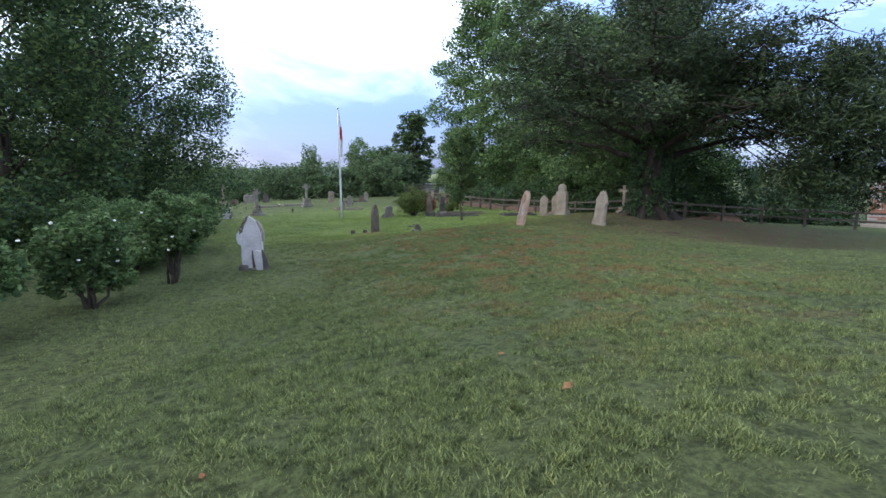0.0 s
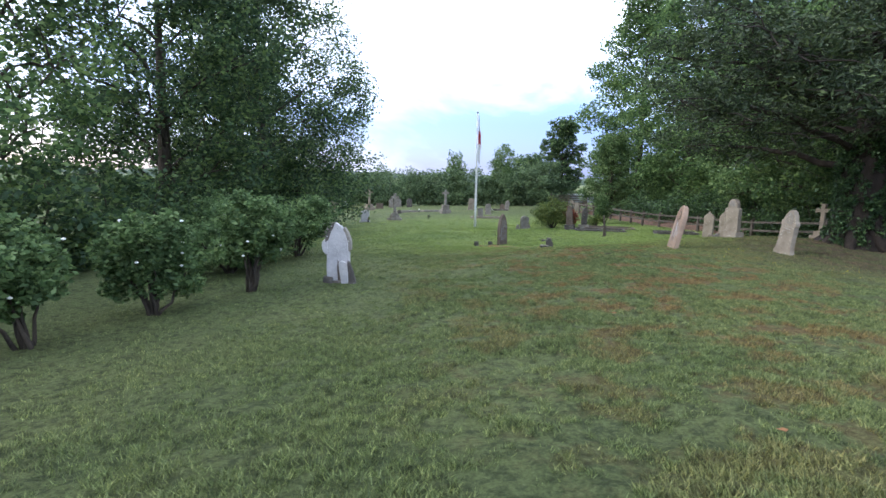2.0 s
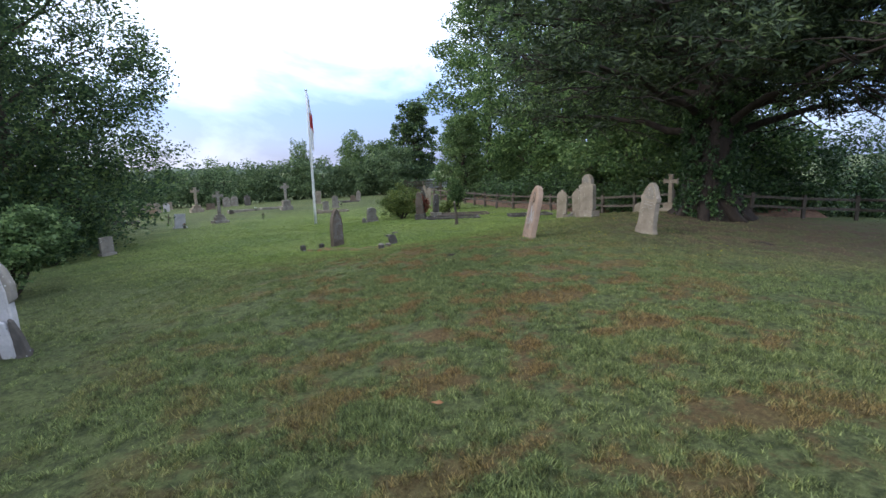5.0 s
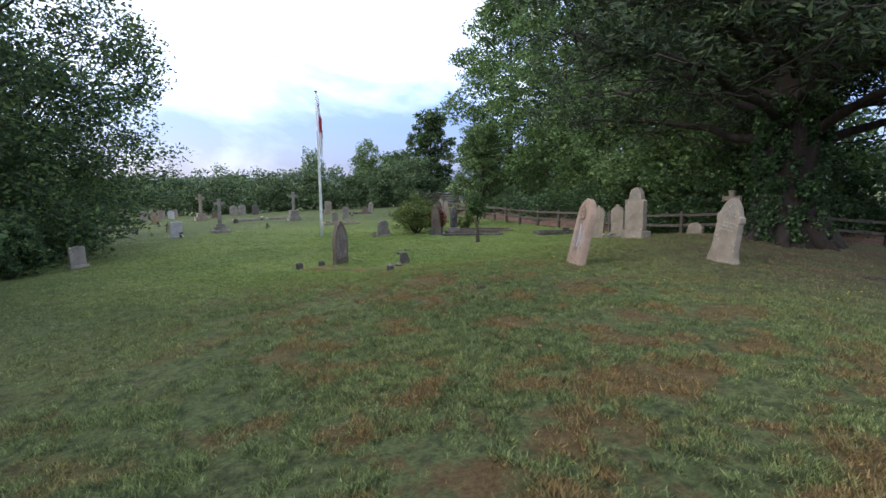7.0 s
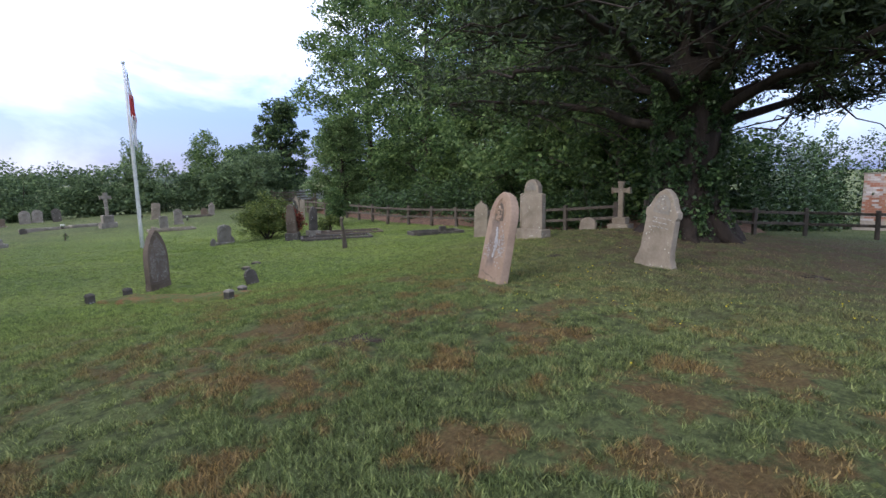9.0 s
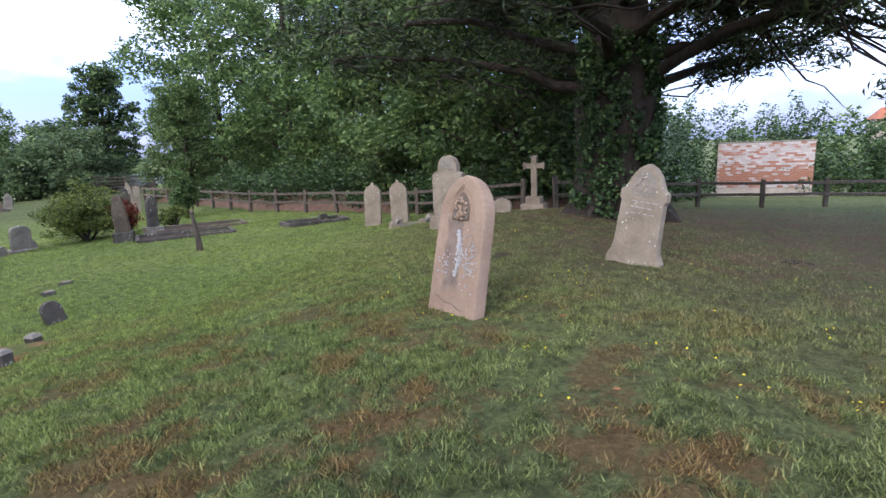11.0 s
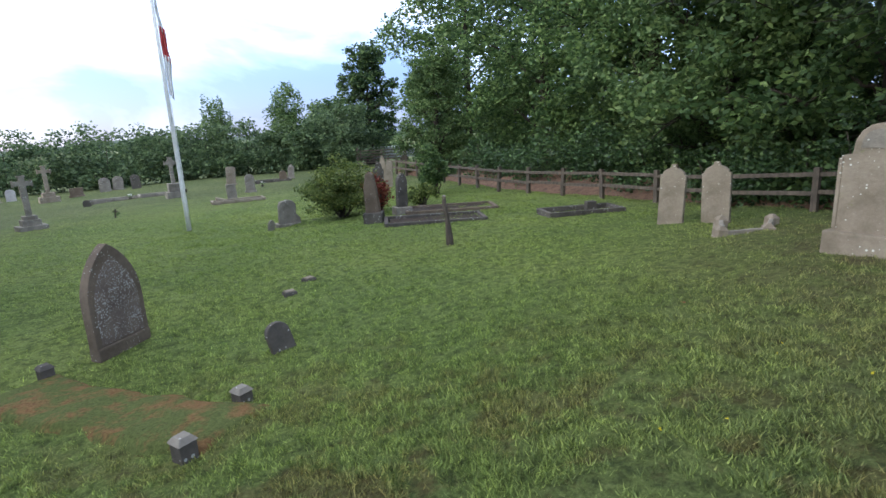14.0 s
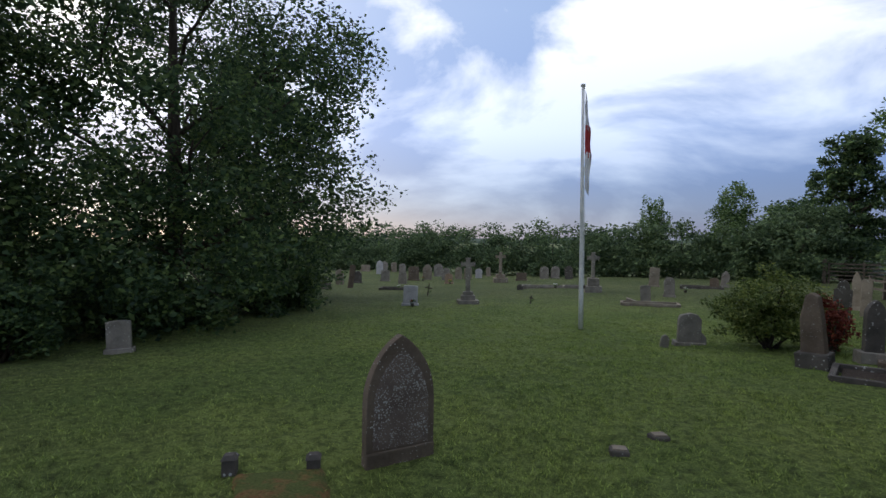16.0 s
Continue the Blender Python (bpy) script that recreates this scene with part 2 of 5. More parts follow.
M = {
    "lawn": material("mown_grass", lawn),
    "blade": material("grass_blades", blade_mat),
    "stone_stained": material("stained_buff_sandstone", lichened_buff),
    "stone_pale": stone("weathered_limestone", (0.20, 0.165, 0.125), (0.35, 0.30, 0.24), amount=0.22, mossy=0.38),
    "stone_buff": stone("buff_sandstone", (0.28, 0.195, 0.14), (0.40, 0.29, 0.215), (0.65, 0.64, 0.6), 0.22, mossy=0.15, spots=22),
    "stone_grey": stone("grey_stone", (0.16, 0.145, 0.125), (0.33, 0.30, 0.26), (0.5, 0.5, 0.46), 0.3, mossy=0.4),
    "stone_white": stone("white_marble", (0.38, 0.37, 0.38), (0.60, 0.58, 0.58), (0.24, 0.24, 0.22), 0.2, mossy=0.3),
    "stone_dark": stone("dark_lichened_stone", (0.06, 0.055, 0.05), (0.14, 0.125, 0.11), (0.42, 0.42, 0.40), 0.35, mossy=0.3),
    "stone_brown": stone("brown_lichened_stone", (0.11, 0.085, 0.065), (0.20, 0.155, 0.12), (0.45, 0.45, 0.42), 0.30, mossy=0.25, spots=30),
    # Dark colour that stands for the shade inside carvings and cracks.
    "recess": rough_thing("painted_recess_shade", (0.07, 0.055, 0.045), (0.20, 0.16, 0.13), 30),
    "stain": stone("dark_stained_stone", (0.14, 0.11, 0.10), (0.30, 0.23, 0.19), (0.78, 0.78, 0.76), 0.5, mossy=0.1, spots=24),
    "wood": rough_thing("weathered_fence_wood", (0.05, 0.042, 0.035), (0.16, 0.13, 0.105), 14, stretch_z=0.3),
    "bark": rough_thing("tree_bark", (0.022, 0.018, 0.014), (0.085, 0.068, 0.052), 11, height=0.05, stretch_z=0.25),
    "yew_bark": rough_thing("yew_bark", (0.014, 0.011, 0.009), (0.055, 0.041, 0.033), 9, height=0.06, stretch_z=0.22),
    "yew": leaf("yew_needles", (0.019, 0.031, 0.017), (0.043, 0.068, 0.031), (0.096, 0.132, 0.050), 0.15),
    # Pale haze over the tree belts is put into these lifted greens.
    "leaf_a": leaf("broad_leaves", (0.048, 0.092, 0.039), (0.109, 0.186, 0.066), (0.263, 0.372, 0.131)),
    "leaf_b": leaf("dark_beech_leaves", (0.032, 0.059, 0.032), (0.072, 0.127, 0.055), (0.192, 0.271, 0.091)),
    "leaf_light": leaf("pale_green_leaves", (0.0543, 0.1008, 0.0388), (0.124, 0.2015, 0.0775), (0.2635, 0.3565, 0.1395)),
    "leaf_rose": leaf("rose_leaves", (0.05, 0.09, 0.035), (0.13, 0.21, 0.085), (0.26, 0.36, 0.15), 0.5),
    "leaf_gold": leaf("yellow_green_leaves", (0.06, 0.09, 0.025), (0.14, 0.19, 0.05), (0.30, 0.34, 0.10)),
    "leaf_red": leaf("red_leaves", (0.10, 0.02, 0.015), (0.22, 0.05, 0.035), (0.40, 0.10, 0.07)),
    "ivy": leaf("ivy_leaves", (0.022, 0.047, 0.022), (0.054, 0.104, 0.040), (0.135, 0.216, 0.081), 0.15, 0.4),
    # Distance haze is put into this leaf colour: greyer and bluer than near foliage.
    "hazed_leaf": leaf("distant_hazed_leaves", (0.058, 0.098, 0.055), (0.117, 0.176, 0.087), (0.213, 0.291, 0.137)),
    "far_wood": rough_thing("distant_woodland", (0.05, 0.075, 0.06), (0.12, 0.155, 0.11), 0.06, height=0.5),
    "far_field": rough_thing("distant_fields", (0.09, 0.12, 0.06), (0.22, 0.24, 0.12), 0.02, height=0.1),
    "white_paint": rough_thing("weathered_white_paint", (0.62, 0.62, 0.61), (0.80, 0.80, 0.79), 20, 0.5, 0.003),
    "flag_white": rough_thing("white_flag_cloth", (0.74, 0.74, 0.77), (0.84, 0.84, 0.86), 14, 0.9, 0.004),
    "flag_red": rough_thing("red_flag_cloth", (0.42, 0.05, 0.06), (0.55, 0.09, 0.09), 14, 0.9, 0.004),
    "iron": rough_thing("rusty_iron", (0.035, 0.03, 0.028), (0.10, 0.075, 0.06), 18, 0.75, 0.01, metal=0.2),
    "brick": None, "mortar": rough_thing("lime_mortar", (0.34, 0.29, 0.24), (0.5, 0.44, 0.38), 16),
    "roof": rough_thing("red_clay_tiles", (0.26, 0.09, 0.05), (0.45, 0.18, 0.11), 6),
    "soil": rough_thing("bare_soil", (0.018, 0.013, 0.010), (0.075, 0.052, 0.038), 26, height=0.06),
    "straw": material("dry_straw_grass", straw_mat),
    "rubble": rough_thing("red_earth_bank", (0.07, 0.04, 0.028), (0.22, 0.13, 0.085), 5, height=0.06),
    "lichen": rough_thing("white_lichen", (0.27, 0.26, 0.26), (0.46, 0.46, 0.47), 40, 0.95, 0.004),
    "brick_bare": rough_thing("bare_red_brick", (0.30, 0.13, 0.085), (0.44, 0.22, 0.15), 9),
    "petal": rough_thing("white_petals", (0.7, 0.68, 0.66), (0.85, 0.84, 0.82), 20),
    "yellow": rough_thing("yellow_petals", (0.55, 0.45, 0.02), (0.75, 0.62, 0.05), 20),
    "metal_grey": rough_thing("grey_painted_metal", (0.30, 0.33, 0.37), (0.45, 0.48, 0.52), 6, 0.5, 0.002),
    "dead": rough_thing("dead_leaf", (0.16, 0.07, 0.03), (0.36, 0.19, 0.09), 12),
}


def brick_mat(node, links):
    rnd = node("ShaderNodeObjectInfo").outputs["Random"]
    paint = ramp(node, links, rnd, [(0.0, (0.36, 0.15, 0.10)), (0.25, (0.42, 0.24, 0.19)), (0.36, (0.44, 0.39, 0.37)), (1.0, (0.58, 0.55, 0.54))])
    n = tex(node, links, place(node, links), 12, 6)
    c = blend(node, links, 0.4, paint, ramp(node, links, n.outputs["Fac"], [(0.3, (0.6, 0.5, 0.45)), (0.6, (1, 1, 1))]), "MULTIPLY")
    return surface(node, links, c, 0.9, n.outputs["Fac"], 0.01)


M["brick"] = material("painted_brick", brick_mat)


# ---- builders ----
SLOPE = (0.668, 0.307, -0.568, -0.194, -0.008, 0.124)
MOUNDS = ((3, 25, -0.323), (10, 23, 0.252), (14, 23, 0.353), (-4, 10, -0.274), (15, 16, -0.392), (8, 28, -0.095), (5, 19, 0.298), (3, 37, -0.324), (2, 4, 0.163), (-5, 40, -0.016), (4, 13, 0.115))


def ground(x, y):
    """Height of the churchyard's turf."""
    x0, y0 = x, y
    x, y = min(max(x, -26.0), 30.0), min(max(y, -8.0), 62.0)
    out = math.hypot(x0 - x, y0 - y)
    if y > 36:
        y = 36 + 6 * (1 - math.exp(-(y - 36) / 6))
    if x < -5:
        x = -5 - 4 * (1 - math.exp((x + 5) / 4))
    u, v = x / 10, (y - 20) / 15
    z = sum(c * b for c, b in zip(SLOPE, (1, u, v, u * u, u * v, v * v)))
    z += sum(h * math.exp(-((x - a) ** 2 + (y - b) ** 2) / 18) for a, b, h in MOUNDS)
    return z - 9.0 * (1 - math.exp(-out / 160))


def obj(name, verts, faces, mat, parent=None, smooth=False, label=""):
    me = bpy.data.meshes.new(name)
    me.from_pydata([tuple(v) for v in verts], [], [tuple(f) for f in faces])
    if smooth:
        me.polygons.foreach_set("use_smooth", [True] * len(me.polygons))
    me.materials.append(mat)
    ob = new(name, me)
    if parent is not None:
        ob.parent = parent
    if label:
        ob["label"] = label
    return ob


def part(name, bm, mat, parent=None, label="", smooth=False):
    me = bpy.data.meshes.new(name)
    bm.to_mesh(me)
    bm.free()
    if smooth:
        me.polygons.foreach_set("use_smooth", [True] * len(me.polygons))
    me.materials.append(mat)
    ob = new(name, me)
    if parent is not None:
        ob.parent = parent
    if label:
        ob["label"] = label
    return ob


def empty(name, m, label, category, group="", kind=""):
    e = new(name)
    e.matrix_world = m
    return tagged(e, label, category, group, kind)


def worn(bm, amount, scale=3.0, seed=0.0):
    for v in bm.verts:
        n = noise.noise_vector(v.co * scale + Vector((seed, seed * 1.7, 3.1)))
        v.co += n * amount


def box(x0, x1, y0, y1, z0, z1, bevel=0.01, wear=0.0, cuts=0, seed=0.0):
    bm = bmesh.new()
    bmesh.ops.create_cube(bm, size=1.0, matrix=Matrix.LocRotScale(((x0 + x1) / 2, (y0 + y1) / 2, (z0 + z1) / 2), None, (x1 - x0, y1 - y0, z1 - z0)))
    if cuts:
        bmesh.ops.subdivide_edges(bm, edges=bm.edges[:], cuts=cuts, use_grid_fill=True)
    if bevel:
        sharp = [e for e in bm.edges if len(e.link_faces) == 2 and e.calc_face_angle() > 0.5]
        bmesh.ops.bevel(bm, geom=sharp, offset=bevel, segments=2, affect="EDGES", profile=0.6)
    if wear:
        worn(bm, wear, 4.0, seed)
    return bm


def slab(outline, depth, bevel=0.015, wear=0.004, seed=0.0):
    """An upright slab: an outline in x, z, with its face towards -y."""
    bm = bmesh.new()
    front = [bm.verts.new((x, -depth / 2, z)) for x, z in outline]
    f = bm.faces.new(front)
    new_geom = bmesh.ops.extrude_face_region(bm, geom=[f])["geom"]
    for v in new_geom:
        if isinstance(v, bmesh.types.BMVert):
            v.co.y += depth
    bmesh.ops.recalc_face_normals(bm, faces=bm.faces[:])
    sharp = [e for e in bm.edges if e.calc_face_angle(0) > 0.9]
    if bevel:
        bmesh.ops.bevel(bm, geom=sharp, offset=bevel, segments=2, affect="EDGES", profile=0.6)
    if wear:
        worn(bm, wear, 3.0, seed)
    return bm


def gothic(w, h, spring, sunk=0.15, n=9, splay=0.0):
    """Outline with a pointed arch: straight sides up to spring, then two arcs."""
    a, rise = w / 2, h - spring
    r = (a * a + rise * rise) / (2 * a)
    end = math.atan2(rise, r - a) if r > a else math.pi / 2
    right = [(a - r + r * math.cos(end * i / n), spring + r * math.sin(end * i / n)) for i in range(n + 1)]
    return [(-a - splay, -sunk), (a + splay, -sunk)] + right + [(-x, z) for x, z in reversed(right[:-1])]


def rounded(w, h, rise, sunk=0.15, n=10):
    a = w / 2
    arc = [(a * math.cos(math.pi * i / n), h - rise + rise * math.sin(math.pi * i / n)) for i in range(n + 1)]
    return [(-a, -sunk), (a, -sunk)] + arc


def shouldered(w, h, neck, shoulder, sunk=0.15, n=8):
    """Square shoulders with a narrower round or pointed head."""
    a, b = w / 2, neck / 2
    arc = [(b * math.cos(math.pi * i / n), shoulder + (h - shoulder) * math.sin(math.pi * i / n) ** 0.8) for i in range(n + 1)]
    return [(-a, -sunk), (a, -sunk), (a, shoulder - 0.02), (b, shoulder)] + arc[1:-1] + [(-b, shoulder), (-a, shoulder - 0.02)]


def wavy(w, h, sunk=0.15):
    """Serpentine top with small cut shoulders."""
    a = w / 2
    right = [(a, h * 0.84), (a * 0.86, h * 0.845), (a * 0.8, h * 0.89), (a * 0.6, h * 0.93), (a * 0.3, h * 0.96), (a * 0.2, h * 0.985), (0.0, h)]
    return [(-a, -sunk), (a, -sunk)] + right + [(-x, z) for x, z in reversed(right[:-1])]


def at_ground(x, y, turn=0.0, back=0.0, side=0.0, sink=0.0):
    return pose(x, y, ground(x, y) - sink, 0, 0, turn) @ pose(0, 0, 0, -back, side, 0)


def tube(path, radii, sides=8, rough=0.0, seed=0.0):
    verts, faces = [], []
    for i, (p, r) in enumerate(zip(path, radii)):
        p = Vector(p)
        d = (Vector(path[min(i + 1, len(path) - 1)]) - Vector(path[max(i - 1, 0)])).normalized()
        side = d.orthogonal().normalized() if abs(d.z) < 0.99 else Vector((1, 0, 0))
        side = (Vector((1, 0, 0)) - d * d.x).normalized() if abs(d.x) < 0.9 else side
        other = d.cross(side)
        for k in range(sides):
            a = 2 * math.pi * k / sides
            rr = r * (1 + rough * noise.noise(Vector((math.cos(a) * 1.4, math.sin(a) * 1.4, i * 0.35 + seed))))
            verts.append(p + (side * math.cos(a) + other * math.sin(a)) * rr)
    for i in range(len(path) - 1):
        for k in range(sides):
            a, b = i * sides + k, i * sides + (k + 1) % sides
            faces.append((a, b, b + sides, a + sides))
    faces.append(tuple(reversed(range(sides))))
    faces.append(tuple(range((len(path) - 1) * sides, len(path) * sides)))
    return verts, faces


def joined(pieces):
    verts, faces = [], []
    for v, f in pieces:
        n = len(verts)
        verts += v
        faces += [tuple(i + n for i in q) for q in f]
    return verts, faces


def leaves(rng, centres, spread, count, size, flat=0.6, droop=0.0, narrow=0.55):
    """count leaves in clumps about the centres; each is one folded blade of two triangles."""
    c = np.asarray(centres)[rng.integers(0, len(centres), count)]
    off = rng.normal(0, 1, (count, 3))
    off *= (rng.random((count, 1)) ** 0.5) / np.maximum(np.linalg.norm(off, axis=1, keepdims=True), 1e-6)
    p = c + off * np.asarray(spread)
    along = rng.normal(0, 1, (count, 3))
    along[:, 2] = along[:, 2] * flat - droop
    along /= np.linalg.norm(along, axis=1, keepdims=True)
    across = np.cross(along, rng.normal(0, 1, (count, 3)))
    across /= np.maximum(np.linalg.norm(across, axis=1, keepdims=True), 1e-6)
    s = size * rng.uniform(0.6, 1.35, (count, 1))
    up = np.cross(along, across) * s * 0.12
    a, b = p - along * s * 0.5, p + along * s * 0.5
    l, r = p + across * s * narrow * 0.5 + up, p - across * s * narrow * 0.5 + up
    verts = np.stack([a, l, b, r], 1).reshape(-1, 3)
    faces = np.arange(count * 4).reshape(-1, 4)
    return verts, faces


def fast(name, verts, faces, mat, parent=None, label=""):
    """A mesh of many quads."""
    me = bpy.data.meshes.new(name)
    n, k = len(faces), faces.shape[1]
    me.vertices.add(len(verts))
    me.vertices.foreach_set("co", np.ascontiguousarray(verts, dtype=np.float32).ravel())
    me.loops.add(n * k)
    me.loops.foreach_set("vertex_index", np.ascontiguousarray(faces, dtype=np.int32).ravel())
    me.polygons.add(n)
    me.polygons.foreach_set("loop_start", np.arange(0, n * k, k, dtype=np.int32))
    me.update(calc_edges=True)
    me.materials.append(mat)
    ob = new(name, me)
    if parent is not None:
        ob.parent = parent
    if label:
        ob["label"] = label
    return ob


def shell(rng, blobs, count):
    """Clump centres on and just under the skin of some ellipsoids (x, y, z, rx, ry, rz)."""
    b = np.array(blobs, float)
    area = (b[:, 3] * b[:, 4] * b[:, 5]) ** 0.67
    pick = b[rng.choice(len(b), count, p=area / area.sum())]
    d = rng.normal(0, 1, (count, 3))
    d /= np.linalg.norm(d, axis=1, keepdims=True)
    return pick[:, :3] + d * pick[:, 3:] * rng.uniform(0.55, 1.05, (count, 1))


def bent(rng, a, b, r0, r1, steps=6, sag=0.0, wob=0.12, sides=6):
    a, b = Vector(a), Vector(b)
    length = (b - a).length
    path, radii = [], []
    for i in range(steps + 1):
        t = i / steps
        p = a.lerp(b, t) + Vector(rng.normal(0, 1, 3)) * wob * length * 0.25 * math.sin(math.pi * t)
        p.z += sag * length * math.sin(math.pi * t)
        path.append(p)
        radii.append(r0 + (r1 - r0) * t)
    return tube(path, radii, sides, 0.15, rng.uniform(0, 50))


def tree(name, m, label, height, radius, low, mat, seed, count=24000, size=0.2, clumps=420, trunk_r=0.28, blob_n=16, lean=(0, 0), bark="bark", squash=1.0):
    """A broad-leaved tree: bent trunk, limbs and twigs, and a crown of leaf clumps with gaps."""
    rng = np.random.default_rng(seed)
    root = empty(name, m, label, "tree")
    top = Vector((lean[0], lean[1], height * 0.86))
    pieces = [tube([(0, 0, -0.3), (0.03, 0.02, 0.25), (0.05, 0.0, height * 0.25), (lean[0] * 0.5, lean[1] * 0.5, height * 0.55), tuple(top)],
                   [trunk_r * 1.7, trunk_r * 1.1, trunk_r * 0.85, trunk_r * 0.5, trunk_r * 0.1], 10, 0.25, seed)]
    blobs = []
    for i in range(blob_n):
        h = low + (height - low) * (i + 0.5) / blob_n
        f = (h - low) / (height - low)
        reach = radius * (0.55 + 0.5 * math.sin(math.pi * min(1, 0.18 + f * 0.82))) * rng.uniform(0.55, 0.95) * (1 - 0.55 * max(0, f - 0.6) / 0.4)
        a = i * 2.4 + rng.uniform(-0.4, 0.4)
        c = Vector((math.cos(a) * reach * 0.75 + lean[0] * f, math.sin(a) * reach * 0.75 + lean[1] * f, h))
        r = radius * rng.uniform(0.30, 0.46)
        blobs.append((*c, r, r, r * 0.72 * squash))
        start = Vector((lean[0] * f * 0.6, lean[1] * f * 0.6, max(height * 0.12, h - reach * 0.55)))
        pieces.append(bent(rng, start, c, trunk_r * (0.42 - 0.25 * f), 0.025, sag=0.06))
        for _ in range(3):
            d = Vector(rng.normal(0, 1, 3)).normalized() * r * 0.95
            pieces.append(bent(rng, start.lerp(c, 0.7), c + d, 0.035, 0.008, 4, sides=4))
    v, f = joined(pieces)
    obj("trunk", v, f, M[bark], root, True)
    centres = shell(rng, blobs, clumps)
    v, f = leaves(rng, centres, (radius * 0.13 + 0.12, radius * 0.13 + 0.12, radius * 0.08 + 0.09), count, size, 0.5, 0.25)
    fast("crown", v, f, M[mat], root)
    return root


def shrub(name, m, label, w, h, mat, seed, count=5000, size=0.1, clumps=130, stem=0.35, category="bush"):
    """A bush: several stems from one foot and a ragged crown."""
    rng = np.random.default_rng(seed)
    root = empty(name, m, label, category)
    blobs = [(rng.normal(0, w * 0.2), rng.normal(0, w * 0.2), stem + (h - stem) * rng.uniform(0.2, 0.78), w * 0.3, w * 0.3, (h - stem) * 0.26) for _ in range(9)]
    pieces = [bent(rng, (rng.normal(0, 0.05), rng.normal(0, 0.05), -0.1), (b[0], b[1], b[2]), 0.035, 0.01, 5) for b in blobs]
    v, f = joined(pieces)
    obj("stem", v, f, M["bark"], root, True)
    v, f = leaves(rng, shell(rng, blobs, clumps), (w * 0.13, w * 0.13, h * 0.09), count, size, 0.5, 0.1)
    fast("foliage", v, f, M[mat], root)
    return root


def bank(name, label, line, width, height, mat, seed, count, size, category="hedge", ragged=0.35, kind=""):
    """A long hedge or thicket along a line of (x, y)."""
    rng = np.random.default_rng(seed)
    x0, y0 = line[0]
    root = empty(name, Matrix.Translation((x0, y0, ground(x0, y0))), label, category, kind=kind)
    blobs, pieces = [], []
    for (ax, ay), (bx, by) in zip(line, line[1:]):
        length = math.hypot(bx - ax, by - ay)
        n = max(2, int(length / (width * 0.5)))
        for i in range(n):
            t = (i + rng.random()) / n
            x, y = ax + (bx - ax) * t + rng.normal(0, width * 0.12), ay + (by - ay) * t + rng.normal(0, width * 0.12)
            h = height * rng.uniform(1 - ragged, 1 + ragged * 0.6)
            z = ground(x, y) - ground(x0, y0)
            r = width * rng.uniform(0.42, 0.62)
            blobs.append((x - x0, y - y0, z + h * 0.52, r, r, h * 0.5))
            blobs.append((x - x0, y - y0, z + h * 0.2, r * 1.1, r * 1.1, h * 0.25))
            pieces.append(bent(rng, (x - x0, y - y0, z - 0.1), (x - x0 + rng.normal(0, 0.3), y - y0 + rng.normal(0, 0.3), z + h * 0.8), 0.05, 0.012, 4, sides=5))
    v, f = joined(pieces)
    tagged(obj("stem", v, f, M["bark"], root, True), kind="stuff")
    v, f = leaves(rng, shell(rng, blobs, max(60, count // 45)), (width * 0.2, width * 0.2, height * 0.12), count, size, 0.5, 0.15)
    fast("foliage", v, f, M[mat], root)
    return root


# ---- the ground ----
def ground_at(x, y):
    """ground() for arrays, on the mown plot."""
    y = np.where(y > 36, 36 + 6 * (1 - np.exp(-(np.maximum(y, 36) - 36) / 6)), y)
    x = np.where(x < -5, -5 - 4 * (1 - np.exp((np.minimum(x, -5) + 5) / 4)), x)
    u, v = x / 10, (y - 20) / 15
    z = sum(c * b for c, b in zip(SLOPE, (1, u, v, u * u, u * v, v * v)))
    return z + sum(h * np.exp(-((x - a) ** 2 + (y - b) ** 2) / 18) for a, b, h in MOUNDS)


def patches(rng, x, y, cell):
    """Smooth random values from 0 to 1 on a lattice of that cell size."""
    grid = rng.random((512, 512))
    i, j = np.floor(x / cell).astype(int), np.floor(y / cell).astype(int)
    u, v = x / cell - i, y / cell - j
    u, v = u * u * (3 - 2 * u), v * v * (3 - 2 * v)
    g = lambda a, b: grid[(i + a) % 512, (j + b) % 512]
    return (g(0, 0) * (1 - u) + g(1, 0) * u) * (1 - v) + (g(0, 1) * (1 - u) + g(1, 1) * u) * v


def relief(x, y):
    """Hummocks of rough turf, a few centimetres high."""
    rng = np.random.default_rng(404)
    a, b, c = patches(rng, x, y, 0.62), patches(rng, x, y, 0.27), patches(rng, x, y, 0.15)
    return 0.05 * (a - 0.5) + 0.055 * (np.abs(b - 0.5) - 0.2) + 0.035 * (c - 0.5)


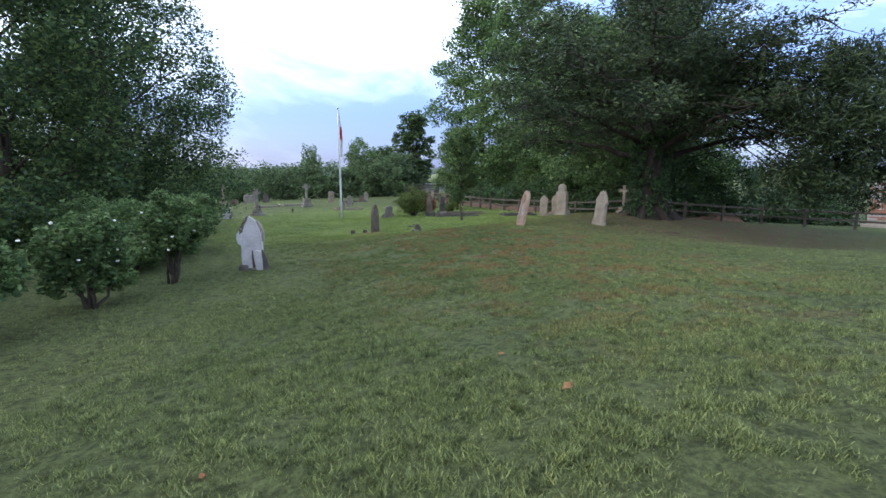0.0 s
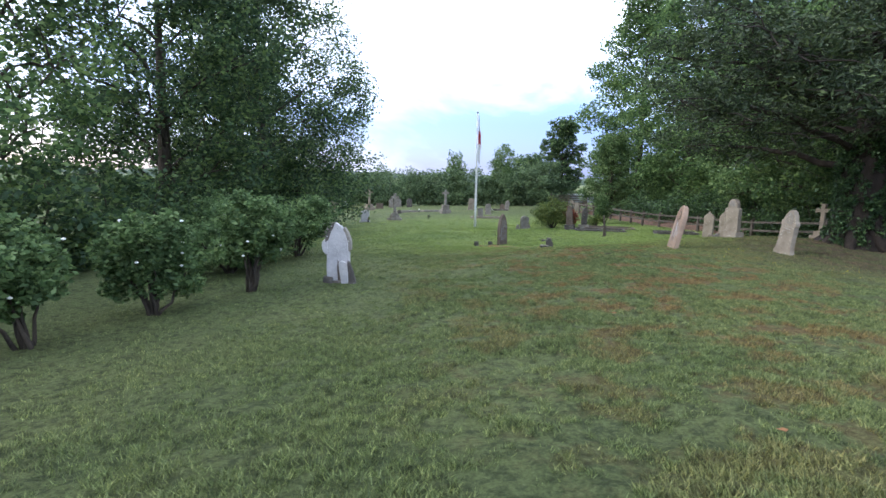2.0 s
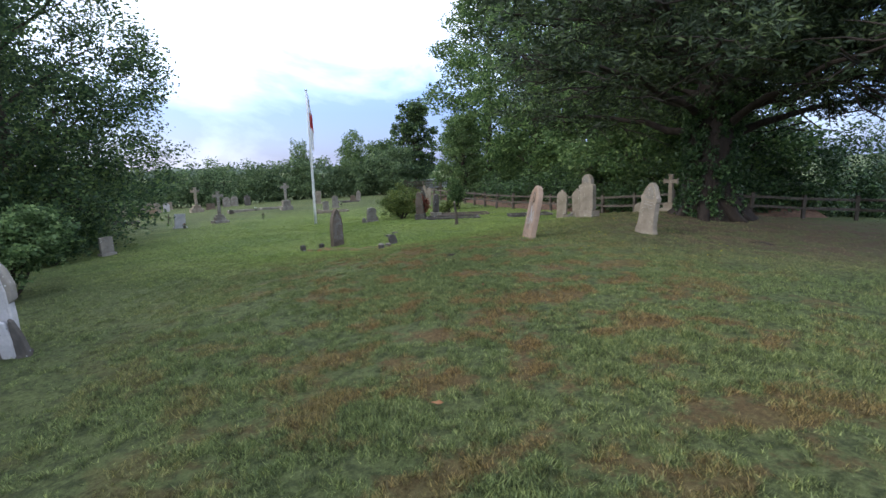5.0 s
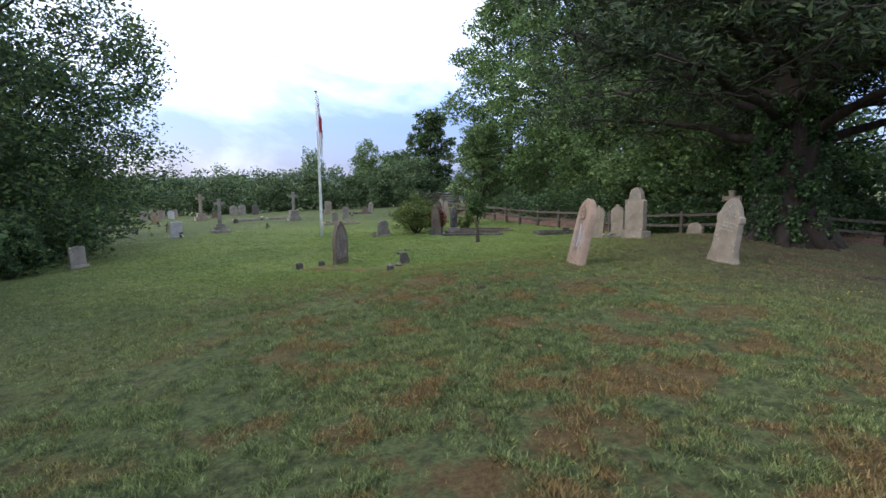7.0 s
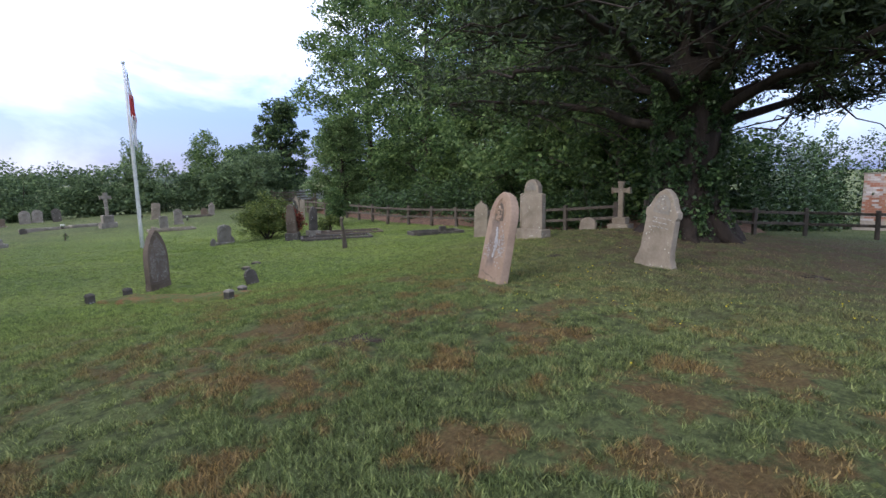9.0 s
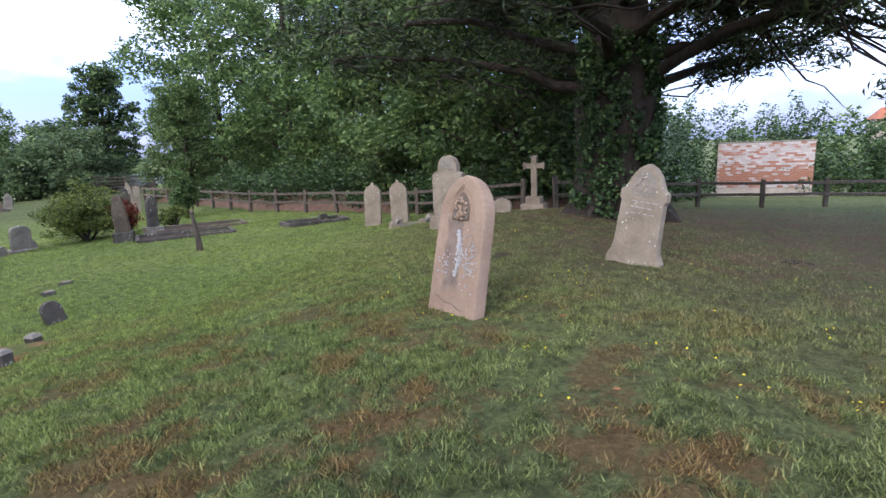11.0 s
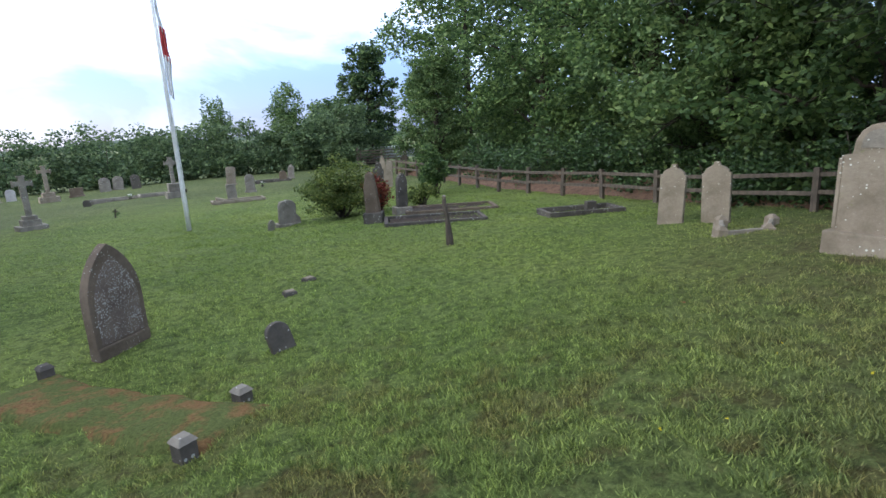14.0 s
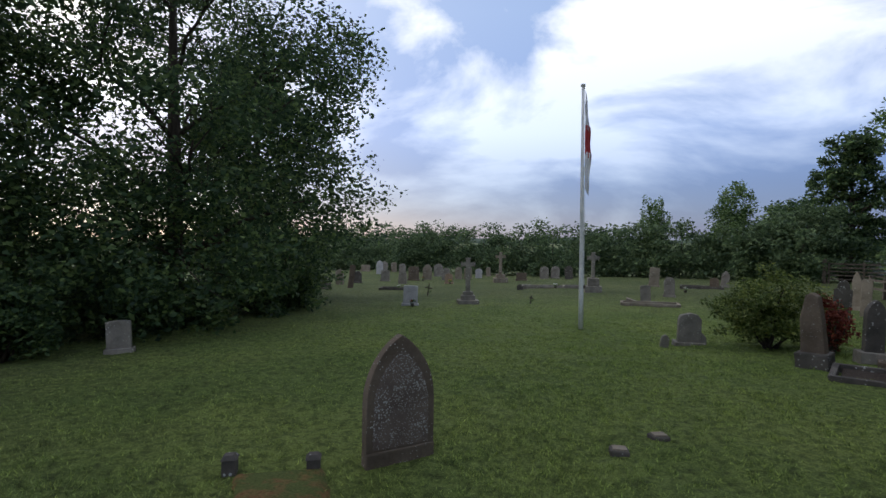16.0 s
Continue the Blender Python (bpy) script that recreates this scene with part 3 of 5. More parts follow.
def make_ground():
    xs = [-3000, -1200, -500, -220, -110, -60, -38, -26, -20] + [i * 0.5 for i in range(-32, -12)] + [-6 + i * 0.11 for i in range(173)] + [i * 0.5 for i in range(27, 61)] + [34, 40, 50, 70, 110, 220, 500, 1200, 3000]
    ys = [-3000, -800, -250, -90, -40, -20, -12] + [i * 0.5 for i in range(-16, 5)] + [2.5 + i * 0.11 for i in range(255)] + [i * 0.5 for i in range(62, 121)] + [64, 70, 80, 100, 130, 180, 260, 400, 700, 1200, 3000]
    gx, gy = np.meshgrid(np.array(xs, float), np.array(ys, float))
    z = np.array([ground(x, y) for x, y in zip(gx.ravel(), gy.ravel())])
    inside = (gx > -16) & (gx < 30) & (gy > -8) & (gy < 60)
    z = z + np.where(inside, relief(gx, gy), 0).ravel()
    n, k = len(xs), len(ys)
    verts = np.stack([gx.ravel(), gy.ravel(), z], 1)
    base = (np.arange(k - 1)[:, None] * n + np.arange(n - 1)[None]).ravel()
    ob = fast("ground", verts, np.stack([base, base + 1, base + n + 1, base + n], 1), M["lawn"])
    ob.data.polygons.foreach_set("use_smooth", [True] * len(ob.data.polygons))
    tagged(ob, "uneven mown churchyard grass with worn brown patches", "grass", kind="structure")


make_ground()


# ---- gravestones near the path ----
def face_panel(root, outline, y, mat, name="panel", seed=0.0, depth=0.012, label=""):
    bm = slab(outline, depth, 0.003, 0.002, seed)
    bmesh.ops.translate(bm, verts=bm.verts[:], vec=(0, y, 0))
    return part(name, bm, mat, root, label)


def leaning_stone():
    root = empty("gravestone", at_ground(6.56, 19.47, -95, 13, -2.5), "buff sandstone gothic headstone leaning back, white lichen spots", "gravestone")
    part("slab", slab(gothic(0.66, 1.26, 0.86, splay=0.02), 0.13, 0.022, 0.006, 1.0), M["stone_stained"], root)
    arch = [(x, z + 0.84) for x, z in gothic(0.24, 0.26, 0.05, 0.0)]
    # Thin panel laid on the face; its dark colour paints the recess's shade.
    face_panel(root, arch, -0.069, M["recess"], "carved_recess", 3.0, 0.012, "pointed recess with carved leaves, its shade put into the colour")
    rng = np.random.default_rng(5)
    for i in range(34):
        a, r = rng.uniform(0, 6.28), 0.10 * rng.random() ** 0.5
        x, z = math.cos(a) * r * 0.8, 0.945 + math.sin(a) * r * 1.1
        bm = bmesh.new()
        bmesh.ops.create_icosphere(bm, subdivisions=1, radius=rng.uniform(0.010, 0.02), matrix=pose(x, -0.078, z))
        part("carved_leaf", bm, M["stone_buff"], root)
    def ring(inner):
        bm = bmesh.new()
        n = 9
        loops = [[bm.verts.new((r * math.cos(2 * math.pi * k / n), y, r * math.sin(2 * math.pi * k / n))) for k in range(n)] for r, y in ((0.012, 0.0), (0.0105, -0.004), (inner, -0.003), (inner * 0.8, 0.0))]
        for a, b in zip(loops, loops[1:]):
            for k in range(n):
                bm.faces.new((a[k], a[(k + 1) % n], b[(k + 1) % n], b[k]))
        if inner < 0.004:
            bm.faces.new(loops[-1])
        bmesh.ops.recalc_face_normals(bm, faces=bm.faces[:])
        return bm
    meshes = {}

    def spot(x, z, s, inner):
        if inner not in meshes:
            ob = part("lichen_spot", ring(inner), M["lichen"], root)
            meshes[inner] = ob.data
        else:
            ob = new("lichen_spot", meshes[inner])
            ob.parent = root
        ob.matrix_local = pose(x, -0.0665, z, 0, rng.uniform(0, 90), 0) @ Matrix.Diagonal((s, 1, s * rng.uniform(0.8, 1.2), 1))
    for i in range(74):
        x, z = 0.175 + rng.normal(0, 0.06), 0.50 + rng.normal(0, 0.10)
        if -0.3 < x < 0.31 and z > 0.1:
            spot(x, z, rng.uniform(0.5, 1.15), 0.007)
    for i in range(26):
        x, z = -0.15 + rng.normal(0, 0.055), 0.42 + rng.normal(0, 0.075)
        if -0.29 < x:
            spot(x, z, rng.uniform(0.35, 1.0), 0.003)
    for i in range(150):
        t = rng.random()
        spot(0.03 + 0.03 * math.sin(t * 4) - 0.03 * (1 - t) + rng.normal(0, 0.010 + 0.016 * math.sin(math.pi * t)), 0.33 + 0.42 * t, rng.uniform(0.5, 1.3), 0.003)
    for x, z in ((0.20, 0.80), (0.16, 0.72), (0.13, 0.76), (0.24, 0.62), (0.285, 0.42), (0.28, 0.36), (0.10, 0.27), (0.14, 0.22), (0.26, 0.20), (-0.19, 0.88)):
        spot(x, z, 0.8, 0.007)
    # Thin raised line; the crack's shade is put into its dark colour.
    crack = [Vector((-0.26 + 0.065 * k, -0.066, 0.115 - 0.012 * k + 0.012 * math.sin(k * 1.9))) for k in range(8)]
    v, f = tube(crack, [0.002, 0.005, 0.004, 0.006, 0.003, 0.006, 0.004, 0.002], 5)
    obj("crack", v, f, M["recess"], root)
    for k in range(2):
        out_, in_ = gothic(0.34 - k * 0.05, 0.37 - k * 0.03, 0.10, 0.0), gothic(0.325 - k * 0.05, 0.357 - k * 0.03, 0.10, 0.0)
        pts = [Vector((x, -0.067, z + 0.80)) for x, z in out_[2:]]
        v, f = tube(pts, [0.006] * len(pts), 5)
        obj("moulding", v, f, M["stone_buff"], root)


def shoulder_stone():
    root = empty("gravestone", at_ground(9.68, 19.42, -86, 3, 7), "weathered buff headstone with carved pointed head, tilted sideways", "gravestone")
    a = [(-0.36, -0.2), (0.36, -0.2), (0.36, 0.06), (0.31, 0.16), (0.285, 0.28), (0.275, 0.80), (0.305, 0.84), (0.30, 0.94), (0.25, 0.97)]
    head = [(0.215, 1.04), (0.17, 1.14), (0.10, 1.225), (0.0, 1.285)]
    outline = a + head + [(-x, z) for x, z in reversed(head[:-1])] + [(-x, z) for x, z in reversed(a[2:])]
    part("slab", slab(outline, 0.14, 0.018, 0.008, 4.0), M["stone_pale"], root)
    face_panel(root, [(x, z + 0.88) for x, z in gothic(0.30, 0.32, 0.10, 0.0)], -0.071, M["stone_grey"], "carved_head", 5.0, 0.010, "worn carved pointed panel")
    for dx, dz in ((0, 0.13), (-0.06, 0.05), (0.06, 0.05)):
        pts = [Vector((dx + 0.05 * math.cos(t * 0.6), -0.078, 0.93 + dz + 0.05 * math.sin(t * 0.6))) for t in range(12)]
        v, f = tube(pts, [0.009] * 12, 5)
        obj("trefoil_ring", v, f, M["stone_pale"], root)
    rng = np.random.default_rng(9)
    for row in range(3):
        z, x = 0.80 - row * 0.075, -0.13
        while x < 0.15:
            w = rng.uniform(0.03, 0.08)
            part("letter_mark", box(x, x + w, -0.073, -0.069, z, z + 0.010, 0.001), M["lichen"], root)
            x += w + 0.03


def tall_stone():
    root = empty("gravestone", at_ground(10.28, 23.62, -77, 0, 0), "large pale headstone with shouldered arched head and plinth", "gravestone")
    part("slab", slab(shouldered(0.66, 1.42, 0.46, 1.10), 0.15, 0.02, 0.004, 6.0), M["stone_pale"], root)
    part("plinth", box(-0.40, 0.40, -0.17, 0.17, -0.2, 0.24, 0.02, 0.006, 2, 1.0), M["stone_pale"], root)
    face_panel(root, [(x, z + 1.16) for x, z in rounded(0.30, 0.20, 0.17, 0.0)], -0.078, M["stone_grey"], "carved_lunette", 2.5, 0.012, "dark carved lunette")
    for s in (-1, 1):
        part("side_shaft", box(s * 0.325 - 0.02, s * 0.325 + 0.02, -0.09, -0.05, 0.26, 1.05, 0.008), M["stone_pale"], root)


def twin_stones():
    for x, y, h, w, side in ((11.5, 28.2, 1.15, 0.50, 1.5), (11.85, 27.4, 1.13, 0.50, -2.0)):
        root = empty("gravestone", at_ground(x, y, -62, 1, side), "pale thin headstone with serpentine top, one of a pair", "gravestone", "pair of pale headstones")
        part("slab", slab(wavy(w, h), 0.09, 0.012, 0.004, x), M["stone_pale"], root)
        part("finial", box(-0.05, 0.05, -0.04, 0.04, h - 0.04, h + 0.03, 0.012), M["stone_pale"], root)


def stone_cross(x, y, turn, h, mat, label, base=((0.62, 0.62, 0.14), (0.44, 0.44, 0.16)), ring=False, side=0.0, arm=0.26, thick=0.085):
    root = empty("stone_cross", at_ground(x, y, turn, 0, side), label, "cross")
    z = -0.12
    for i, (w, d, t) in enumerate(base):
        part("step", box(-w / 2, w / 2, -d / 2, d / 2, z, z + t + (0.12 if i == 0 else 0), 0.02, 0.005, 1, x + i), mat, root)
        z += t + (0.12 if i == 0 else 0)
    part("shaft", box(-thick, thick, -thick * 0.75, thick * 0.75, z - 0.02, h, 0.015, 0.003, 2, x), mat, root)
    c = h - arm * 0.95
    part("arm", box(-arm, arm, -thick * 0.7, thick * 0.7, c - thick * 0.9, c + thick * 0.9, 0.015, 0.003, 2, y), mat, root)
    for s in (-1, 1):
        part("arm_end", box(s * arm - 0.025, s * arm + 0.025, -thick * 0.85, thick * 0.85, c - thick * 1.3, c + thick * 1.3, 0.015), mat, root)
    part("head_end", box(-thick * 1.3, thick * 1.3, -thick * 0.85, thick * 0.85, h - 0.03, h + 0.02, 0.012), mat, root)
    if ring:
        pts = [Vector((arm * 0.62 * math.cos(t * 0.3491), 0, c + arm * 0.62 * math.sin(t * 0.3491))) for t in range(19)]
        v, f = tube(pts, [0.03] * 19, 6)
        obj("ring", v, f, mat, root, True)
    return root


def broken_white_stone():
    root = empty("gravestone", at_ground(-2.08, 14.83, -4, -3, 1), "broken white marble headstone with dark mossy edges and cracked base", "gravestone")
    o = [(-0.24, -0.2), (0.24, -0.2), (0.24, 0.30), (0.235, 0.54), (0.225, 0.82), (0.185, 1.01), (0.08, 1.18), (-0.05, 1.27), (-0.11, 1.20), (-0.17, 1.05), (-0.22, 0.90), (-0.24, 0.62), (-0.25, 0.34)]
    part("slab", slab(o, 0.11, 0.02, 0.010, 7.0), M["stone_white"], root)
    hook = part("broken_side", slab([(-0.255, 0.58), (-0.22, 0.60), (-0.205, 0.86), (-0.225, 0.93), (-0.285, 0.91), (-0.335, 0.85), (-0.345, 0.74), (-0.315, 0.64)], 0.10, 0.022, 0.014, 2.2), M["stone_white"], root, "worn broken scroll on the side")
    hook.location.y = -0.01
    part("crust", slab([(-0.275, 0.84), (-0.20, 0.90), (-0.15, 1.06), (-0.075, 1.20), (-0.05, 1.295), (-0.12, 1.25), (-0.20, 1.12), (-0.27, 0.97)], 0.13, 0.016, 0.014, 8.0), M["stone_dark"], root, "black mossy crust along the edge")
    part("crust", slab([(0.10, 1.14), (0.175, 1.00), (0.215, 0.84), (0.225, 0.66), (0.285, 0.72), (0.275, 0.90), (0.215, 1.07), (0.13, 1.19)], 0.12, 0.016, 0.014, 9.0), M["stone_grey"], root, "lichen-spotted broken edge")
    # Thin plate on the face, coloured dark for the shade in the opening.
    face_panel(root, [(0.0, -0.02), (0.13, -0.02), (0.06, 0.22), (0.03, 0.42), (-0.005, 0.50), (-0.02, 0.34)], -0.057, M["recess"], "crack", 1.0, 0.006, "open crack, its shade put into the colour")
    frag = part("foot_fragment", slab([(0.10, -0.1), (0.24, -0.1), (0.235, 0.25), (0.19, 0.47), (0.09, 0.50), (0.03, 0.44), (0.05, 0.26)], 0.06, 0.018, 0.010, 3.0), M["stone_white"], root, "split white fragment leaning on the foot")
    frag.matrix_local = pose(0, -0.085, 0, 5, 0, 0)
    spot = part("spotted_fragment", slab([(0.20, -0.1), (0.40, -0.1), (0.385, 0.10), (0.33, 0.30), (0.26, 0.47), (0.22, 0.50), (0.215, 0.2)], 0.07, 0.018, 0.016, 5.0), M["stone_dark"], root, "dark broken piece speckled with white lichen")
    spot.matrix_local = pose(0, -0.07, 0, 4, 0, 0)
    part("base_stone", box(-0.31, -0.10, -0.15, 0.10, -0.15, 0.13, 0.03, 0.025, 2, 2.0), M["stone_dark"], root)
    part("base_stone", box(-0.12, 0.30, -0.12, 0.12, -0.15, 0.05, 0.03, 0.02, 2, 6.0), M["stone_dark"], root)


def brown_arch_stone():
    root = empty("gravestone", at_ground(2.1, 26.33, 62, 1, 1), "dark brown pointed headstone crusted with pale lichen", "gravestone")
    part("slab", slab(gothic(0.78, 1.30, 0.62), 0.11, 0.012, 0.005, 11.0), M["stone_brown"], root)
    face_panel(root, gothic(0.63, 1.14, 0.56, -0.16), -0.056, M["stain_brown"], "inscription_face", 4.0, 0.006, "brown inscription face spotted with lichen")
    part("foot", box(-0.39, 0.39, -0.07, 0.07, -0.15, 0.14, 0.02, 0.006, 2, 4.0), M["stone_brown"], root)


def plot_posts():
    for x, y, h in ((0.98, 25.15, 0.17), (1.56, 25.66, 0.15), (3.65, 24.08, 0.12), (3.35, 23.2, 0.15)):
        root = empty("kerb_post", at_ground(x, y, 41), "small square grey kerb post with pale pyramid cap", "grave post", "posts of the sunken plot")
        part("shaft", box(-0.065, 0.065, -0.065, 0.065, -0.12, h - 0.02, 0.008, 0.003, 1, x), M["stone_dark"], root)
        bm = bmesh.new()
        bmesh.ops.create_cone(bm, cap_ends=True, segments=4, radius1=0.105, radius2=0.06, depth=0.04, matrix=pose(0, 0, h, 0, 0, 45))
        part("cap", bm, M["stone_dark"] if x < 3 else M["stone_grey"], root)
    rng = np.random.default_rng(31)
    verts, faces = [], []
    nx, ny = 26, 9
    for j in range(ny + 1):
        for i in range(nx + 1):
            t, s = i / nx, j / ny
            edge = min(t, 1 - t, s, 1 - s)
            x = 0.98 + (3.40 - 0.98) * t + 0.58 * s * 1.1
            y = 25.15 + (23.1 - 25.15) * t + 0.66 * s
            wob = 0.10 * noise.noise(Vector((t * 6, s * 3, 1.1))) * (1 if edge < 0.2 else 0.4)
            x, y = x + wob, y + wob * 0.7
            verts.append((x, y, ground(x, y) + 0.035 + 0.05 * min(1, edge * 6) * (0.6 + noise.noise(Vector((x * 2, y * 2, 0)))) - (0.09 if edge == 0 else 0)))
    for j in range(ny):
        for i in range(nx):
            a = j * (nx + 1) + i
            faces.append((a, a + 1, a + nx + 2, a + nx + 1))
    root = empty("grave_plot", Matrix.Identity(4), "low grave mound of dry brown grass inside four posts", "grave plot")
    obj("mound", verts, faces, M["straw"], root, True)


def small_dark_stone():
    root = empty("footstone", at_ground(3.98, 25.35, 25, 8, -12), "small black rounded footstone leaning in the grass", "footstone")
    part("slab", slab(rounded(0.27, 0.33, 0.14), 0.09, 0.015, 0.012, 12.0), M["stone_dark"], root)


def flat_markers():
    for x, y, t in ((4.06, 27.59, 20), (4.37, 28.18, 35)):
        root = empty("flat_marker", at_ground(x, y, t), "small pale square grave marker set low in the turf", "grave marker", "low markers")
        part("block", box(-0.10, 0.10, -0.08, 0.08, -0.1, 0.05, 0.02, 0.01, 2, x), M["stone_dark"], root)
        part("top", box(-0.075, 0.075, -0.06, 0.06, 0.05, 0.065, 0.006, 0.003, 1, x), M["stone_pale"], root)


def kerb_grave(x, y, turn, w, d, mat, label, t=0.09, h=0.12):
    root = empty("kerbed_grave", at_ground(x, y, turn), label, "grave kerb")
    for a in (-w / 2, w / 2):
        part("kerb", box(a - t / 2, a + t / 2, -d / 2 + t / 2, d / 2 - t / 2, -0.12, h, 0.015, 0.006, 2, x + a), mat, root)
    for b in (-d / 2, d / 2):
        part("kerb", box(-w / 2 - t / 2, w / 2 + t / 2, b - t / 2, b + t / 2, -0.12, h + 0.004, 0.015, 0.006, 2, y + b), mat, root)
    return root


def flag_pole():
    x, y = 1.08, 37.07
    root = empty("flagpole", at_ground(x, y, 0, 0, 0), "white painted flagpole with a limp white and red flag", "flagpole")
    v, f = tube([(0, 0, -0.2), (0, 0, 1), (-0.01, 0, 4), (-0.02, 0, 7.1)], [0.075, 0.07, 0.055, 0.04], 12)
    obj("pole", v, f, M["white_paint"], root, True)
    v, f = tube([(-0.02, 0, 7.08), (-0.02, 0, 7.14), (-0.02, 0, 7.16)], [0.07, 0.07, 0.02], 12)
    obj("truck", v, f, M["white_paint"], root, True)
    part("cleat", box(0.05, 0.12, -0.02, 0.02, 1.2, 1.3, 0.006), M["iron"], root)
    v, f = tube([(0.075, 0, 1.25), (0.07, 0, 4), (0.03, 0, 7.05)], [0.006] * 3, 5)
    obj("halyard", v, f, M["flag_white"], root)
    # the flag hangs in folds from the halyard
    def cloth(name, z0, z1, mat, w0, w1):
        verts, faces = [], []
        n, k = 14, 14
        for j in range(n + 1):
            t = j / n
            w = w0 + (w1 - w0) * t
            for i in range(k + 1):
                s = i / k
                verts.append((0.05 + w * s + 0.01 * math.sin(9 * t), 0.045 * math.sin(s * 15 + t * 1.5) * (0.3 + s), z0 + (z1 - z0) * t - 0.18 * s * (0.5 + t)))
        for j in range(n):
            for i in range(k):
                a = j * (k + 1) + i
                faces.append((a, a + 1, a + k + 2, a + k + 1))
        ob = obj(name, verts, faces, mat, root, True)
        thick = ob.modifiers.new("cloth", "SOLIDIFY")
        thick.thickness = 0.004
    cloth("flag_top", 6.95, 5.95, M["flag_white"], 0.02, 0.15)
    cloth("flag_band", 5.98, 5.15, M["flag_red"], 0.15, 0.19)
    cloth("flag_tail", 5.20, 4.15, M["flag_white"], 0.19, 0.12)


M["stain_brown"] = stone("lichened_inscription", (0.13, 0.10, 0.085), (0.23, 0.18, 0.155), (0.44, 0.43, 0.41), 0.66, mossy=0.1, spots=52)
leaning_stone()
shoulder_stone()
tall_stone()
twin_stones()
stone_cross(14.1, 24.6, -66, 1.36, M["stone_pale"], "pale stone latin cross on a stepped base by the fence", ((0.60, 0.5, 0.16), (0.40, 0.34, 0.18)), arm=0.25, thick=0.075)
broken_white_stone()
brown_arch_stone()
plot_posts()
small_dark_stone()
flat_markers()
flag_pole()
kerb_grave(11.23, 31.15, -6, 1.9, 0.85, M["stone_dark"], "low dark stone kerb round a grave in the grass")
box_root = empty("flower_box", at_ground(11.55, 31.2, -6), "small dark stone vase block on a kerbed grave", "vase")
part("block", box(-0.13, 0.13, -0.1, 0.1, -0.02, 0.26, 0.02, 0.006, 1), M["stone_dark"], box_root)
def cornered_kerb():
    root = empty("kerbed_grave", at_ground(11.3, 26.2, -18), "broken pale kerb of thin rails and square corner blocks", "grave kerb")
    for i, (x, y, t) in enumerate(((-0.62, -0.42, 8), (0.12, -0.40, -14), (0.62, 0.36, 20), (-0.2, 0.42, 0))):
        c = part("corner_block", box(-0.085, 0.085, -0.085, 0.085, -0.08, 0.12, 0.02, 0.008, 1, i), M["stone_pale"], root)
        c.matrix_local = pose(x, y, 0, 0, 4, t)
        bm = bmesh.new()
        bmesh.ops.create_cone(bm, cap_ends=True, segments=4, radius1=0.115, radius2=0.03, depth=0.06, matrix=pose(0, 0, 0.145, 0, 0, 45))
        cap = part("block_cap", bm, M["stone_pale"], root)
        cap.matrix_local = pose(x, y, 0, 0, 4, t)
    for x0, y0, x1, y1 in ((-0.55, -0.42, 0.05, -0.40), (-0.57, -0.36, -0.22, 0.36), (0.16, -0.34, 0.58, 0.30)):
        length, a = math.hypot(x1 - x0, y1 - y0), math.degrees(math.atan2(y1 - y0, x1 - x0))
        r = part("kerb_rail", box(0, length, -0.035, 0.035, -0.04, 0.085, 0.015, 0.006, 2, x0), M["stone_grey"], root)
        r.matrix_local = pose(x0, y0, 0, 0, -2, a)


cornered_kerb()
stump = empty("gravestone", at_ground(12.9, 24.65, -66, 6, 4), "low broken pale headstone stump by the fence", "gravestone")
part("slab", slab([(-0.24, -0.15), (0.24, -0.15), (0.25, 0.20), (0.19, 0.30), (0.02, 0.37), (-0.12, 0.33), (-0.23, 0.24)], 0.12, 0.03, 0.015, 3.3), M["stone_pale"], stump)


# ---- fence ----
def fence(line, label, skip=()):
    root = empty("fence", Matrix.Translation((line[0][0], line[0][1], 0)), label, "fence")
    ox, oy = line[0]
    rng = np.random.default_rng(3)
    posts = []
    for (ax, ay), (bx, by) in zip(line, line[1:]):
        n = max(1, round(math.hypot(bx - ax, by - ay) / 1.75))
        posts += [(ax + (bx - ax) * i / n, ay + (by - ay) * i / n) for i in range(n)]
    posts.append(line[-1])
    for i, (x, y) in enumerate(posts):
        nx, ny = posts[min(i + 1, len(posts) - 1)]
        px, py = posts[max(i - 1, 0)]
        turn = math.degrees(math.atan2(ny - py, nx - px))
        p = part("post", box(-0.06, 0.06, -0.055, 0.055, -0.25, 0.90 + rng.normal(0, 0.02), 0.01, 0.006, 1, i), M["wood"], root)
        p.matrix_local = pose(x - ox, y - oy, ground(x, y), rng.normal(0, 1.5), rng.normal(0, 1.5), turn)
        if i + 1 < len(posts):
            for h in (0.40, 0.76):
                za, zb = ground(x, y) + h + rng.normal(0, 0.012), ground(nx, ny) + h + rng.normal(0, 0.012)
                length = math.hypot(nx - x, ny - y)
                r = part("rail", box(0, length, -0.035, 0.035, -0.045, 0.045, 0.008, 0.004, 2, i + h), M["wood"], root)
                side = 0.085
                a = math.atan2(ny - y, nx - x)
                r.matrix_local = Matrix.Translation((x - ox, y - oy, za)) @ pose(0, 0, 0, 0, 0, math.degrees(a)) @ pose(0, 0, 0, 0, -math.degrees(math.atan2(zb - za, length)), 0)
    return root


